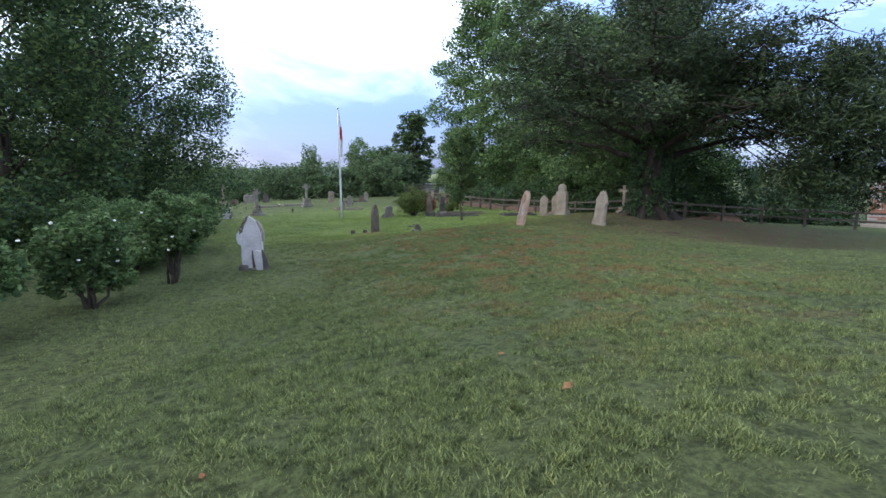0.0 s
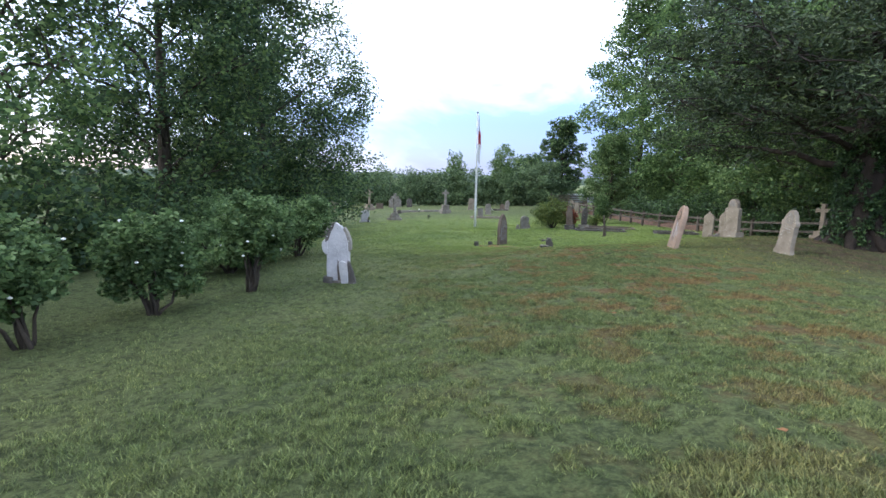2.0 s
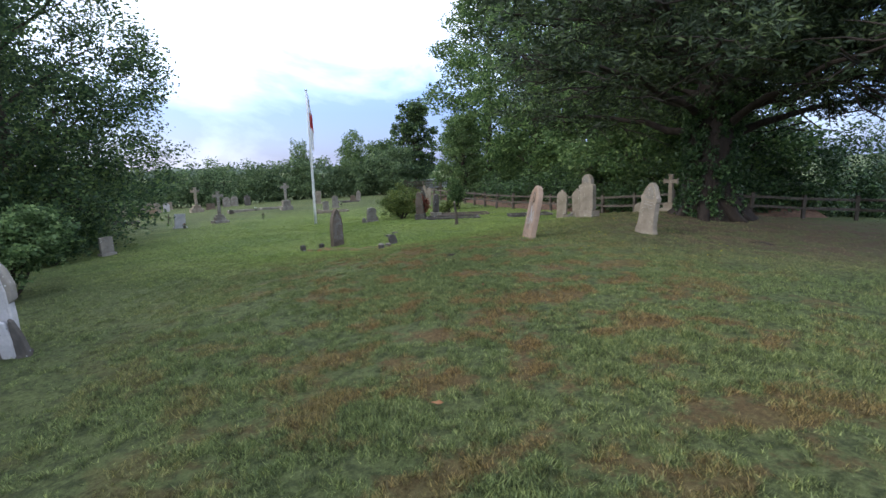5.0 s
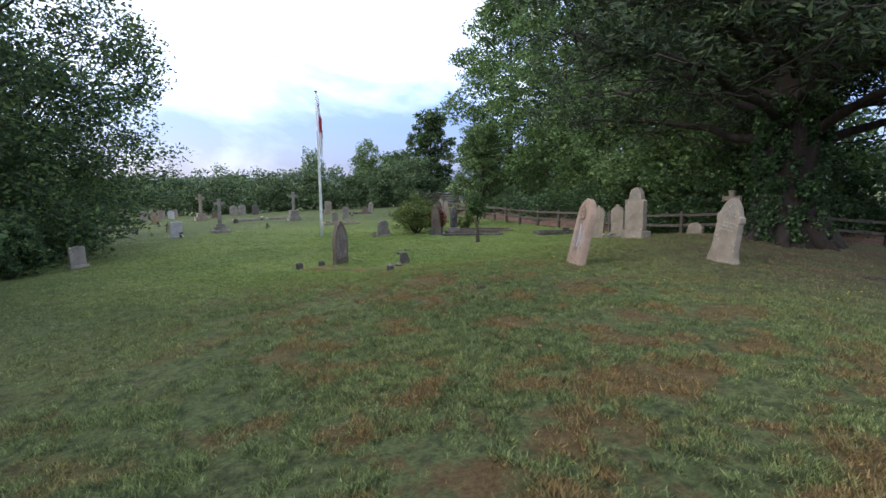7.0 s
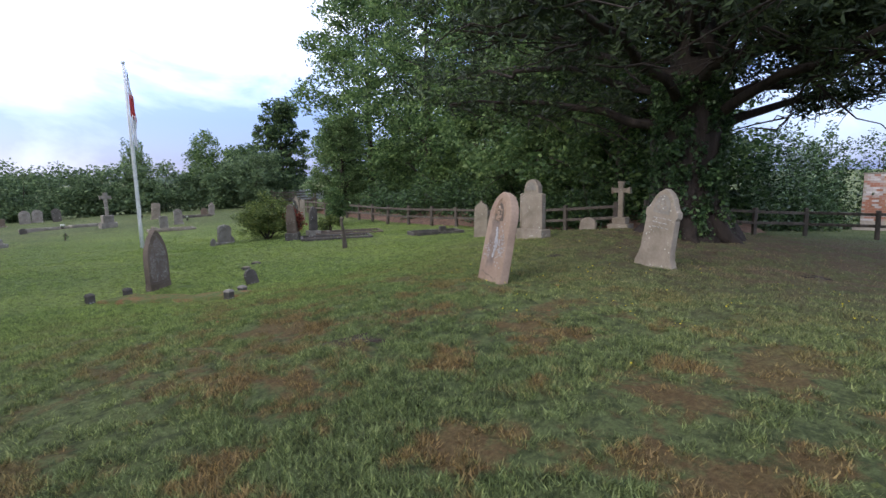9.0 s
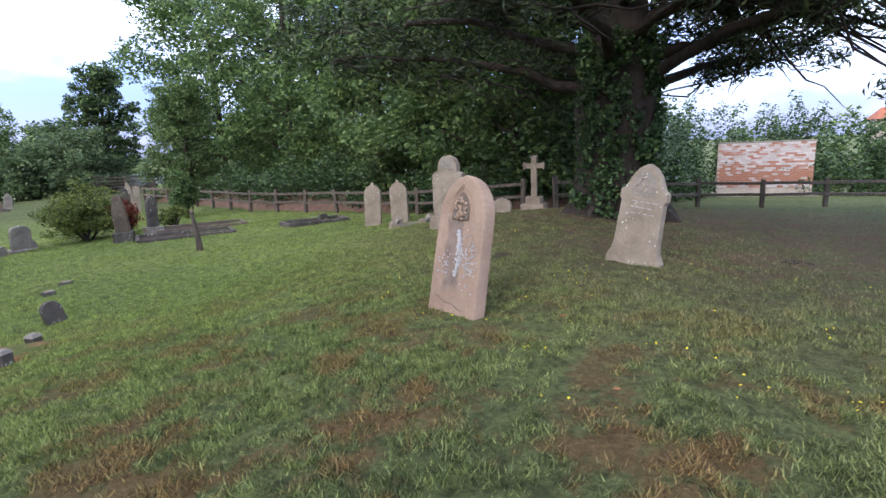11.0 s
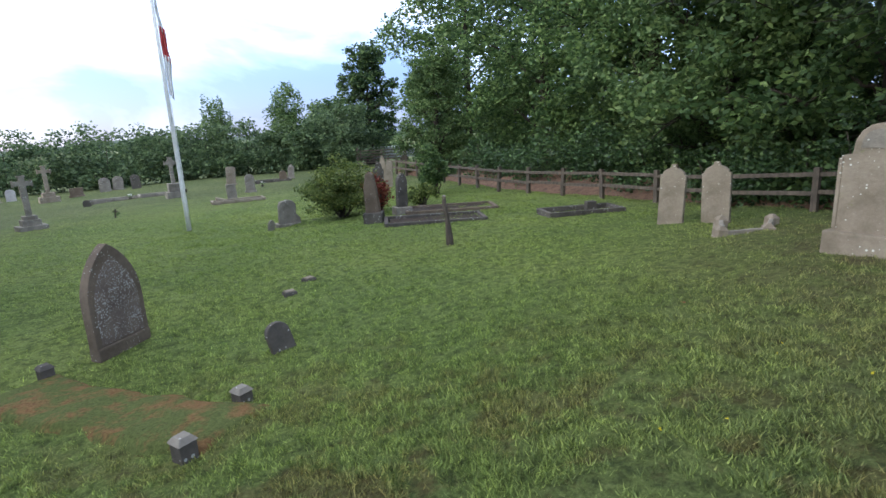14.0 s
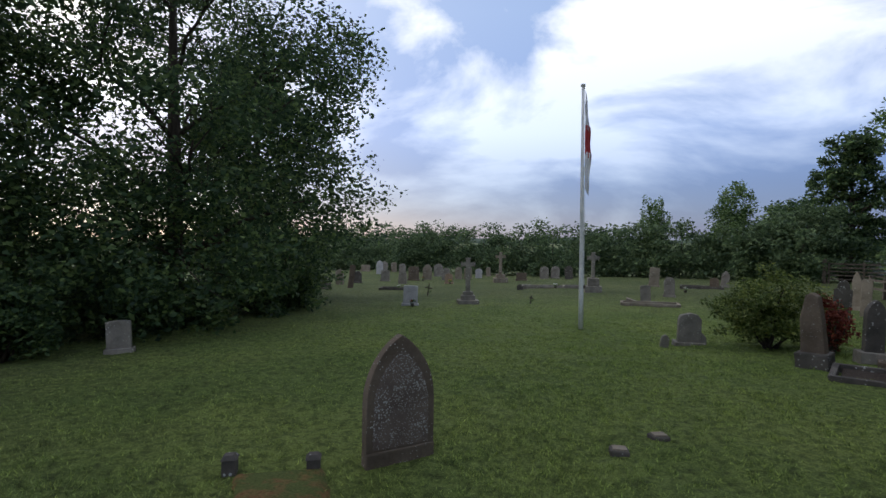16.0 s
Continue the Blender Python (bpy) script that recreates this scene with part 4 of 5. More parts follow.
fence([(10.03, 51.36), (11.73, 37.76), (13.27, 33.31), (15.03, 25.76)], "weathered two-rail post and rail fence along the path")
BARE_SPOTS = [(4.05, 17.75, 0.45, 0.2), (8.85, 21.05, 0.28, 0.2), (12.0, 18.2, 0.3, 0.22)]
LEAF_SPOTS = [(1.11, 5.24, 0.075), (0.96, 6.24, 0.045), (2.67, 7.51, 0.04), (4.0, 14.7, 0.04), (2.6, 11.2, 0.05), (6.3, 9.5, 0.04), (7.0, 18.6, 0.04)]
fence([(15.67, 25.09), (21.13, 23.41), (21.98, 21.77), (24.64, 19.01), (28.35, 14.79), (30.86, 11.69)], "dark post and rail fence beyond the yew")

# ---- trees ----
left_trees = [
    ("tall dark beech tree with foliage down to the ground", -10.5, 31.88, 15, 5.9, 1.2, "leaf_b", 1, 58000, 0.17),
    ("dark leafy tree in a dense churchyard belt", -11.92, 25.3, 14, 5.2, 1.0, "leaf_b", 2, 34000, 0.2),
    ("dark leafy tree in a dense churchyard belt", -13.33, 18.43, 12, 4.8, 0.8, "leaf_a", 3, 11000, 0.2),
    ("grey-green leafy tree with thin pale trunks", -12.49, 13.05, 11, 4.2, 1.6, "leaf_a", 4, 7500, 0.18),
    ("dark leafy tree at the edge of the grass", -16.1, 6.62, 11, 4.6, 1.0, "leaf_a", 5, 11000, 0.22),
    ("leafy tree at the far end of the belt", -14.47, 38.51, 11, 4.4, 1.0, "leaf_b", 6, 18000, 0.22),
]
for label, x, y, h, r, low, mat, seed, n, size in left_trees:
    tree("tree", at_ground(x, y, seed * 70), label, h, r, low * 0.5, mat, seed, int(n * 1.45), size * 0.97, clumps=n // 40, blob_n=24)

right_trees = [
    ("tall broad-leaved tree behind the fence", 18.68, 29.1, 12, 4.6, 0.6, "leaf_a", 11, 30000, 0.2),
    ("pale-leaved tree hanging over the fence", 17.83, 33.45, 12, 4.4, 0.6, "leaf_light", 12, 28000, 0.19),
    ("dark tall tree in the belt behind the fence", 19.21, 38.8, 14, 5.0, 0.8, "leaf_a", 13, 32000, 0.22),
    ("dark tall tree in the belt behind the fence", 17.44, 45.09, 18, 5.4, 0.8, "leaf_a", 14, 32000, 0.23),
    ("pale drooping tree at the end of the fence", 12.6, 48.94, 6.5, 2.3, 0.3, "leaf_light", 15, 22000, 0.14),
    ("tall spreading pine-like tree above the belt", 11.6, 67.0, 9.8, 3.0, 2.0, "leaf_b", 16, 15000, 0.26),
    ("round dark tree beyond the lane", 8.94, 77.27, 6.2, 4.0, 0.5, "leaf_b", 17, 12000, 0.3),
    ("large rounded leafy tree at the end of the belt", 17.6, 57.5, 21, 6.2, 0.8, "leaf_a", 19, 40000, 0.27),
    ("leafy tree behind the yew", 21.5, 36.0, 12, 4.6, 0.8, "leaf_a", 18, 22000, 0.24),
]
for label, x, y, h, r, low, mat, seed, n, size in right_trees:
    tree("tree", at_ground(x, y, seed * 50), label, h, r, low * 0.4, mat, seed, int(n * 1.2), size * 1.05, clumps=n // 40, blob_n=24)


def yew():
    rng = np.random.default_rng(77)
    x, y = 13.5, 21.9
    root = empty("yew_tree", at_ground(x, y), "huge dark old yew with ivy-clad trunk and low spreading branches", "tree")
    pieces = [tube([(0, 0, -0.3), (0, 0, 0.1), (0.02, 0, 0.5), (0.0, 0.05, 1.3), (0.05, 0.05, 2.2), (0.1, 0.1, 3.0), (0.1, 0.0, 4.5), (0, 0, 7.5)],
                   [1.35, 1.05, 0.80, 0.66, 0.70, 0.62, 0.4, 0.12], 18, 0.5, 4.0)]
    for i in range(8):
        a = i * 0.79 + rng.uniform(-0.2, 0.2)
        pieces.append(tube([(0.5 * math.cos(a), 0.5 * math.sin(a), 0.55), (0.95 * math.cos(a), 0.95 * math.sin(a), 0.02), (1.7 * math.cos(a + 0.2), 1.7 * math.sin(a + 0.2), -0.6)], [0.28, 0.17, 0.05], 7, 0.3, i))
    blobs, ends = [], []
    for i in range(34):
        a = i * 2.399 + rng.uniform(-0.25, 0.25)
        h = 2.2 + 5.6 * (i / 34)
        reach = (8.3 - 0.62 * max(0, h - 3.5)) * rng.uniform(0.55, 1.0)
        if h > 6.5:
            reach *= 0.7
        end = Vector((reach * math.cos(a), reach * math.sin(a), h + rng.uniform(0.6, 1.7)))
        start = Vector((0.1, 0.05, min(h, 4.5) * 0.95 + 0.1))
        mid = start.lerp(end, 0.5)
        pieces.append(bent(rng, start, end, 0.15 - 0.07 * i / 34, 0.015, 9, 0.05, 0.07, 7))
        for t in (0.45, 0.62, 0.8, 1.0):
            p = start.lerp(end, t)
            r = 1.0 + 0.55 * rng.random()
            blobs.append((p.x, p.y, p.z + 0.35, r, r, 0.62))
            for _ in range(4):
                q = p + Vector((rng.normal(0, 0.9), rng.normal(0, 0.9), rng.normal(-0.15, 0.35)))
                pieces.append(bent(rng, p, q, 0.026, 0.006, 4, 0.0, 0.16, 4))
    for i in range(26):
        a, r = rng.uniform(0, 6.28), rng.uniform(0, 5.5)
        blobs.append((r * math.cos(a), r * math.sin(a), 5.5 + 4.5 * (1 - r / 6.5), 1.6, 1.6, 1.1))
    # the skirt of hanging branches on the south and east sides
    skirt = [(rng.uniform(1.6, 5.4), rng.uniform(-7.4, -4.3), rng.uniform(0.9, 5.6), 0.8, 0.8, 0.85) for _ in range(60)]
    for q in skirt[::3]:
        pieces.append(bent(rng, (q[0] * 0.2, q[1] * 0.2, 4.2), (q[0], q[1], q[2]), 0.05, 0.01, 6, 0.12, 0.1, 5))
    for i in range(22):
        a, r = rng.uniform(-1.9, 0.5), rng.uniform(1.5, 6.0)
        blobs.append((r * math.cos(a), r * math.sin(a), rng.uniform(4.4, 6.4), 1.3, 1.3, 0.7))
    v, f = joined(pieces)
    obj("trunk", v, f, M["yew_bark"], root, True)
    blobs = [q for q in blobs if not (q[0] > 2.0 and q[1] < -0.5 and q[2] > 5.6)]
    c = shell(rng, blobs, 2300)
    open_side = (c[:, 0] > 0.8) & (c[:, 1] < 3.5) & (c[:, 2] > 2.4)
    c = c[~open_side | (rng.random(len(c)) < 0.8)]
    v, f = leaves(rng, c, (0.5, 0.5, 0.28), 92000, 0.2, 0.4, 0.45, 0.24)
    fast("crown", v, f, M["yew"], root)
    v, f = leaves(rng, shell(rng, skirt, 700), (0.42, 0.42, 0.36), 32000, 0.19, 0.5, 0.6, 0.24)
    fast("hanging_skirt", v, f, M["yew"], root)
    roof_ = [(rng.uniform(0.3, 7.0), rng.uniform(-4.8, 2.0), rng.uniform(3.5, 5.6), 1.0, 1.0, 0.5) for _ in range(44)]
    v, f = leaves(rng, shell(rng, roof_, 520), (0.46, 0.46, 0.26), 16000, 0.19, 0.4, 0.5, 0.24)
    fast("low_canopy", v, f, M["yew"], root)
    ic = [(0.78 * math.cos(a) * (1.15 if z < 0.6 else 0.95), 0.78 * math.sin(a) * (1.15 if z < 0.6 else 0.95), z) for a, z in zip(rng.uniform(0, 6.28, 380), rng.uniform(0.0, 3.6, 380))]
    v, f = leaves(rng, ic, (0.16, 0.16, 0.2), 13000, 0.09, 0.6, 0.4, 0.8)
    fast("ivy", v, f, M["ivy"], root, "glossy ivy climbing the trunk")


yew()

# ---- hedges and banks ----
bank("thicket", "dark undergrowth below the trees", [(-10.83, 37.56), (-9.14, 32.68), (-8.71, 27.79), (-9.9, 19.95), (-10.98, 10.14), (-14.56, 2.2)], 2.8, 2.6, "leaf_b", 41, 46000, 0.18, "thicket")
bank("ivy_bank", "ivy-covered bank below the trees behind the fence", [(16.32, 26.65), (15.5, 32.94), (14.06, 38.75), (12.86, 45.54)], 2.2, 2.0, "ivy", 42, 42000, 0.13, "ivy bank")
bank("hedge", "dark clipped boundary hedge at the far end", [(-36.2, 65.2), (-18.2, 63.7), (0.21, 62.75), (9.25, 61.77)], 4.2, 4.3, "hazed_leaf", 43, 70000, 0.26, "hedge", 0.1)
bank("laurel_bank", "dark leafy shrubs beyond the yew", [(17.61, 26.37), (21.82, 26.71), (26.82, 27.19), (31.32, 29.61)], 2.8, 3.7, "ivy", 44, 38000, 0.16, "shrubbery")
bank("hedge", "clipped dark hedge beside the brick wall", [(36.6, 22.0), (37.2, 18.4), (38.2, 12.0)], 1.6, 1.6, "ivy", 45, 12000, 0.16, "hedge", 0.15)

for i, (x, y, w, h, n) in enumerate(((-5.31, 10.68, 1.2, 1.85, 8000), (-4.64, 12.48, 1.15, 1.95, 8000), (-3.63, 14.11, 1.3, 1.95, 9000))):
    r = shrub("rose_bush", at_ground(x, y, i * 80), "leafy shrub rose with a few white blooms", w, h, "leaf_rose", 50 + i, n + 2500, 0.095, 140, 0.28, "rose bush")
    rng = np.random.default_rng(90 + i)
    for k in range(9):
        a = rng.uniform(0, 6.28)
        bm = bmesh.new()
        bmesh.ops.create_icosphere(bm, subdivisions=1, radius=0.035, matrix=pose(w * 0.42 * math.cos(a), w * 0.42 * math.sin(a), h * rng.uniform(0.4, 0.85)) @ Matrix.Diagonal((1, 1, 0.6, 1)))
        part("bloom", bm, M["petal"], r, "white rose bloom")
for i, (x, y, w, h) in enumerate(((-5.16, 16.4, 1.9, 1.6), (-5.31, 18.26, 2.2, 1.9), (-4.71, 20.03, 1.9, 1.9), (-7.79, 21.45, 2.6, 2.1), (-6.74, 26.15, 1.8, 1.9), (-8.23, 28.97, 2.2, 2.0))):
    shrub("shrub", at_ground(x, y, i * 65), "dense green shrub at the edge of the grass", w, h, "leaf_rose" if i < 4 else "leaf_b", 60 + i, 7000, 0.11, 150, 0.15, "shrub")
shrub("bush", at_ground(5.74, 35.86), "rounded yellow-green bush among the graves", 2.4, 2.05, "leaf_gold", 70, 14000, 0.085, 200, 0.05)
shrub("bush", at_ground(6.79, 35.48), "low bush with red-brown leaves", 0.9, 1.25, "leaf_red", 71, 1500, 0.08, 90, 0.05)

# ---- graves further off ----
STYLES = {
    "round": lambda w, h: rounded(w, h, w * 0.42), "gothic": lambda w, h: gothic(w, h, h * 0.62),
    "flat": lambda w, h: [(-w / 2, -0.15), (w / 2, -0.15), (w / 2, h * 0.97), (w * 0.2, h), (-w * 0.2, h), (-w / 2, h * 0.97)],
    "wavy": wavy, "shoulder": lambda w, h: shouldered(w, h, w * 0.7, h * 0.82),
}
LOOK = {
    "stone_pale": "pale weathered", "stone_grey": "grey lichened", "stone_white": "white marble", "stone_dark": "dark mossy", "stone_brown": "brown sandstone", "stone_buff": "buff sandstone",
}


def row_of_stones(rows, group):
    for i, (x, y, w, h, style, mat, turn, side) in enumerate(rows):
        root = empty("gravestone", at_ground(x, y, turn, (i * 37 % 7) - 2, side), f"{LOOK[mat]} headstone with {style} top, standing in mown grass", "gravestone", group)
        part("slab", slab(STYLES[style](w, h), 0.09 + 0.03 * (i % 3), 0.012, 0.004, x), M[mat], root)
        if i % 2 == 0:
            part("plinth", box(-w * 0.6, w * 0.6, -0.13, 0.13, -0.12, 0.10, 0.012, 0.004, 1, y), M[mat], root)


row_of_stones([
    (-15.23, 44.0, 0.55, 0.62, "round", "stone_grey", 20, 2), (-16.79, 46.94, 0.5, 0.95, "round", "stone_pale", 25, -3), (-16.71, 48.51, 0.55, 0.78, "round", "stone_dark", 15, 2),
    (-14.64, 45.37, 0.32, 1.35, "flat", "stone_brown", 60, 9), (-24.5, 59.2, 0.8, 0.6, "flat", "stone_pale", 20, 0), (-21.2, 56.9, 0.55, 1.15, "gothic", "stone_white", 25, 0),
    (-22.6, 59.4, 0.65, 0.95, "round", "stone_grey", 22, 3), (-22.0, 60.1, 0.5, 0.85, "flat", "stone_pale", 30, -2), (-16.18, 50.86, 0.6, 0.75, "flat", "stone_grey", 28, 2), (-20.2, 58.8, 0.6, 0.85, "round", "stone_grey", 18, -2),
], "old headstones by the left hedge")
row_of_stones([
    (-14.98, 52.63, 0.75, 0.98, "flat", "stone_brown", 24, 0), (-14.42, 53.52, 0.65, 1.1, "shoulder", "stone_pale", 26, 2), (-15.61, 57.2, 0.7, 1.0, "round", "stone_grey", 20, -3), (-12.97, 53.62, 0.55, 0.9, "round", "stone_grey", 25, 3),
    (-11.34, 51.27, 0.5, 0.68, "wavy", "stone_buff", 22, -4), (-12.94, 55.51, 0.5, 0.88, "round", "stone_pale", 24, 0), (-12.53, 56.21, 0.55, 0.8, "flat", "stone_pale", 30, 2), (-12.02, 57.01, 0.5, 0.72, "round", "stone_white", 15, 0), (-12.43, 59.61, 0.35, 0.7, "flat", "stone_pale", 15, -2), (-13.8, 49.5, 0.55, 0.85, "gothic", "stone_grey", 20, 2),
], "headstones in the middle rows")
row_of_stones([
    (-8.22, 56.02, 0.7, 0.55, "flat", "stone_brown", 18, 0), (-7.29, 58.13, 0.65, 0.92, "round", "stone_grey", 15, 0), (-6.78, 59.03, 0.62, 0.9, "round", "stone_grey", 15, 2), (-5.44, 58.03, 0.55, 0.95, "wavy", "stone_dark", 15, -3),
    (0.88, 52.69, 0.52, 1.08, "flat", "stone_pale", 12, 4), (1.61, 45.28, 0.42, 0.66, "flat", "stone_grey", 10, -2), (2.29, 47.43, 0.45, 0.9, "round", "stone_grey", 10, 0), (3.85, 53.38, 0.45, 0.55, "round", "stone_brown", 0, 0), (4.31, 53.87, 0.4, 0.9, "gothic", "stone_grey", 0, 5), (-5.16, 48.07, 0.32, 0.32, "round", "stone_dark", 20, -6),
], "headstones by the far hedge")
row_of_stones([
    (-6.4, 39.3, 0.58, 0.82, "flat", "stone_white", 34, 2), (7.55, 40.06, 0.42, 1.32, "shoulder", "stone_dark", -10, 3), (8.69, 45.03, 0.3, 1.35, "gothic", "stone_pale", -20, -2), (8.55, 42.89, 0.28, 1.2, "flat", "stone_pale", -15, 2), (-5.76, 27.73, 0.44, 0.66, "flat", "stone_grey", 50, -2),
], "scattered headstones")

stone_cross(-4.57, 40.8, 34, 1.86, M["stone_grey"], "grey lichened stone cross on a dark stepped base", ((0.85, 0.7, 0.16), (0.55, 0.5, 0.2), (0.4, 0.36, 0.14)), arm=0.27, thick=0.09)
stone_cross(-8.85, 53.83, 28, 2.0, M["stone_pale"], "tall pale stone cross on a block base among graves", ((0.95, 0.7, 0.3), (0.6, 0.5, 0.25)), arm=0.3, thick=0.1)
stone_cross(-1.28, 47.99, 20, 1.95, M["stone_grey"], "grey ringed stone cross on a tall dark pedestal", ((0.8, 0.7, 0.3), (0.55, 0.5, 0.4)), ring=True, arm=0.27, thick=0.085)


def small_cross(x, y, h, mat, label):
    root = empty("grave_marker", at_ground(x, y, 25, 0, 8), label, "grave marker")
    part("upright", box(-0.025, 0.025, -0.02, 0.02, -0.1, h, 0.006), M[mat], root)
    part("crossbar", box(-h * 0.3, h * 0.3, -0.018, 0.018, h * 0.6, h * 0.6 + 0.045, 0.006), M[mat], root)
    rng = np.random.default_rng(int(abs(x) * 10))
    v, f = leaves(rng, [(0, 0, h * 0.6), (0.06, 0, h * 0.4)], (0.11, 0.08, 0.1), 60, 0.06)
    fast("wreath", v, f, M["leaf_a"], root)


small_cross(-2.26, 41.84, 0.33, "wood", "tiny dark wooden cross marker with foliage")
small_cross(-8.21, 43.55, 0.62, "wood", "thin wooden cross marker with faded wreath")
kerb_grave(-4.47, 49.93, 20, 2.4, 1.0, M["stone_grey"], "low grey kerb round an old grave")
kerb_grave(-2.6, 50.23, 20, 1.6, 0.9, M["stone_grey"], "low broken kerb round an old grave")
kerb_grave(1.98, 43.82, 12, 2.1, 0.8, M["stone_pale"], "long pale stone kerb of a grave")
kerb_grave(3.25, 52.89, 5, 2.0, 0.9, M["stone_dark"], "dark stone kerb of a grave by the hedge")
kerb_grave(-11.69, 45.98, 25, 1.9, 0.8, M["stone_dark"], "dark kerb grave with small ornaments")
cover = empty("ledger_stone", at_ground(1.26, 44.01, 12), "small pale sloping ledger stone at the head of a kerb", "ledger stone")
part("slab", slab([(-0.2, -0.05), (0.2, -0.05), (0.2, 0.12), (-0.2, 0.24)], 0.4, 0.02, 0.006, 3.0), M["stone_pale"], cover)


def pot_of_flowers(x, y, mat):
    root = empty("flower_pot", at_ground(x, y), "small grave vase with mixed flowers", "flowers", "grave flowers")
    v, f = tube([(0, 0, -0.03), (0, 0, 0.10), (0, 0, 0.13)], [0.05, 0.07, 0.075], 10)
    obj("vase", v, f, M["stone_dark"], root, True)
    rng = np.random.default_rng(int(abs(x * 7) + y))
    v, f = leaves(rng, [(0, 0, 0.2)], (0.13, 0.13, 0.09), 50, 0.07)
    fast("leaves", v, f, M["leaf_a"], root)
    v, f = leaves(rng, [(0, 0, 0.25)], (0.12, 0.12, 0.06), 26, 0.05, narrow=1.0)
    fast("blooms", v, f, M[mat], root)


for x, y, m in ((-6.1, 39.0, "leaf_red"), (-11.49, 45.78, "petal"), (-13.97, 52.24, "leaf_red"), (-11.05, 50.88, "yellow"), (2.76, 49.77, "petal"), (-3.66, 49.45, "petal")):
    pot_of_flowers(x, y, m)


def headstone_n():
    root = empty("gravestone", at_ground(4.03, 35.84, 22, -4, 2), "grey rough headstone on a low plinth with a shard beside it", "gravestone")
    part("slab", slab([(-0.27, -0.1), (0.27, -0.1), (0.26, 0.66), (0.16, 0.76), (0.0, 0.80), (-0.22, 0.74), (-0.27, 0.64)], 0.14, 0.02, 0.01, 5.5), M["stone_grey"], root)
    part("plinth", box(-0.34, 0.36, -0.16, 0.16, -0.12, 0.09, 0.02, 0.008, 2, 8.0), M["stone_grey"], root)
    part("buttress", slab([(0.26, 0.0), (0.42, 0.0), (0.38, 0.24), (0.27, 0.36)], 0.12, 0.015, 0.006, 2.0), M["stone_grey"], root)
    s = empty("stone_shard", at_ground(3.57, 35.16, 30, -10, 4), "small pointed grey stone shard set upright", "stone")
    part("shard", slab(gothic(0.2, 0.3, 0.17, 0.1), 0.07, 0.012, 0.008, 9.0), M["stone_grey"], s)


headstone_n()


def worn_pillar():
    root = empty("monument", at_ground(6.32, 33.43, -20, 0, -3), "tall dark worn stone pillar with pale streaks on a mossy foot", "monument")
    part("foot", box(-0.26, 0.26, -0.24, 0.24, -0.15, 0.28, 0.04, 0.02, 3, 3.0), M["stone_dark"], root)
    part("shaft", slab([(-0.2, 0.2), (0.2, 0.2), (0.17, 0.9), (0.12, 1.28), (0.02, 1.36), (-0.08, 1.30), (-0.16, 0.9)], 0.28, 0.04, 0.02, 6.0), M["stone_brown"], root)
    root = empty("monument", at_ground(7.3, 34.41, 10, 0, 2), "narrow dark gravestone behind a kerbed plot", "gravestone")
    part("slab", slab(gothic(0.32, 1.2, 0.9), 0.16, 0.02, 0.01, 7.0), M["stone_dark"], root)
    part("plinth", box(-0.25, 0.25, -0.2, 0.2, -0.12, 0.22, 0.02, 0.01, 2, 5.0), M["stone_grey"], root)


worn_pillar()
kerb_grave(7.74, 32.47, -10, 2.5, 1.1, M["stone_dark"], "long old kerb stones round a sunken plot", 0.10, 0.08)
kerb_grave(8.72, 34.23, -10, 2.6, 1.1, M["stone_brown"], "long old kerb stones round a sunken brown plot", 0.10, 0.08)
for k, (x, y) in enumerate(((7.74, 32.47), (8.72, 34.23))):
    bed = empty("grave_bed", at_ground(x, y, -10), "bare brown earth bed inside old kerbs", "grave bed")
    part("earth", box(-1.15, 1.15, -0.46, 0.46, -0.08, 0.03, 0.02, 0.015, 4, k * 3.0), M["soil"], bed)
stake = empty("iron_stake", at_ground(7.15, 29.25, 15, 2, -2), "dark weathered leaning stake with a pale tip", "stake")
v, f = tube([(0, 0, -0.2), (0.02, 0, 0.12), (0.01, 0, 0.5), (-0.02, 0.01, 0.82), (-0.02, 0, 0.95)], [0.08, 0.075, 0.05, 0.045, 0.04], 8, 0.35, 2.0)
obj("shaft", v, f, M["wood"], stake, True)
v, f = tube([(-0.02, 0, 0.94), (-0.02, 0, 0.99), (-0.02, 0, 1.0)], [0.045, 0.04, 0.01], 8)
obj("tip", v, f, M["stone_pale"], stake, True, "pale weathered tip")
shrub("shrub", at_ground(9.53, 38.71), "upright green shrub beside old graves", 1.1, 1.9, "leaf_a", 72, 4200, 0.1, 100, 0.1, "shrub")
shrub("shrub", at_ground(8.33, 35.98), "low brown-green weeds between graves", 0.9, 0.8, "leaf_gold", 73, 1800, 0.08, 60, 0.05, "weeds")

# ---- lane end: gate and a parked pale trailer beyond the hedge gap ----
gate = empty("field_gate", at_ground(11.1, 59.28, -8), "dark five-bar gate across the lane", "gate")
for k in range(5):
    part("bar", box(-1.6, 1.6, -0.03, 0.03, 0.25 + k * 0.22, 0.33 + k * 0.22, 0.01), M["wood"], gate)
for sx in (-1.6, 0.0, 1.6):
    part("stile", box(sx - 0.05, sx + 0.05, -0.045, 0.045, 0.0, 1.3, 0.01), M["wood"], gate)
for sx in (-1.8, 1.8):
    part("gate_post", box(sx - 0.1, sx + 0.1, -0.1, 0.1, -0.2, 1.45, 0.015), M["wood"], gate)
shed = empty("trailer", at_ground(12.53, 65.28, -8), "long pale grey trailer standing beyond the gate", "trailer")
part("body", box(-2.6, 2.6, -1.1, 1.1, 0.55, 1.35, 0.06, 0.01, 2, 1.0), M["metal_grey"], shed)
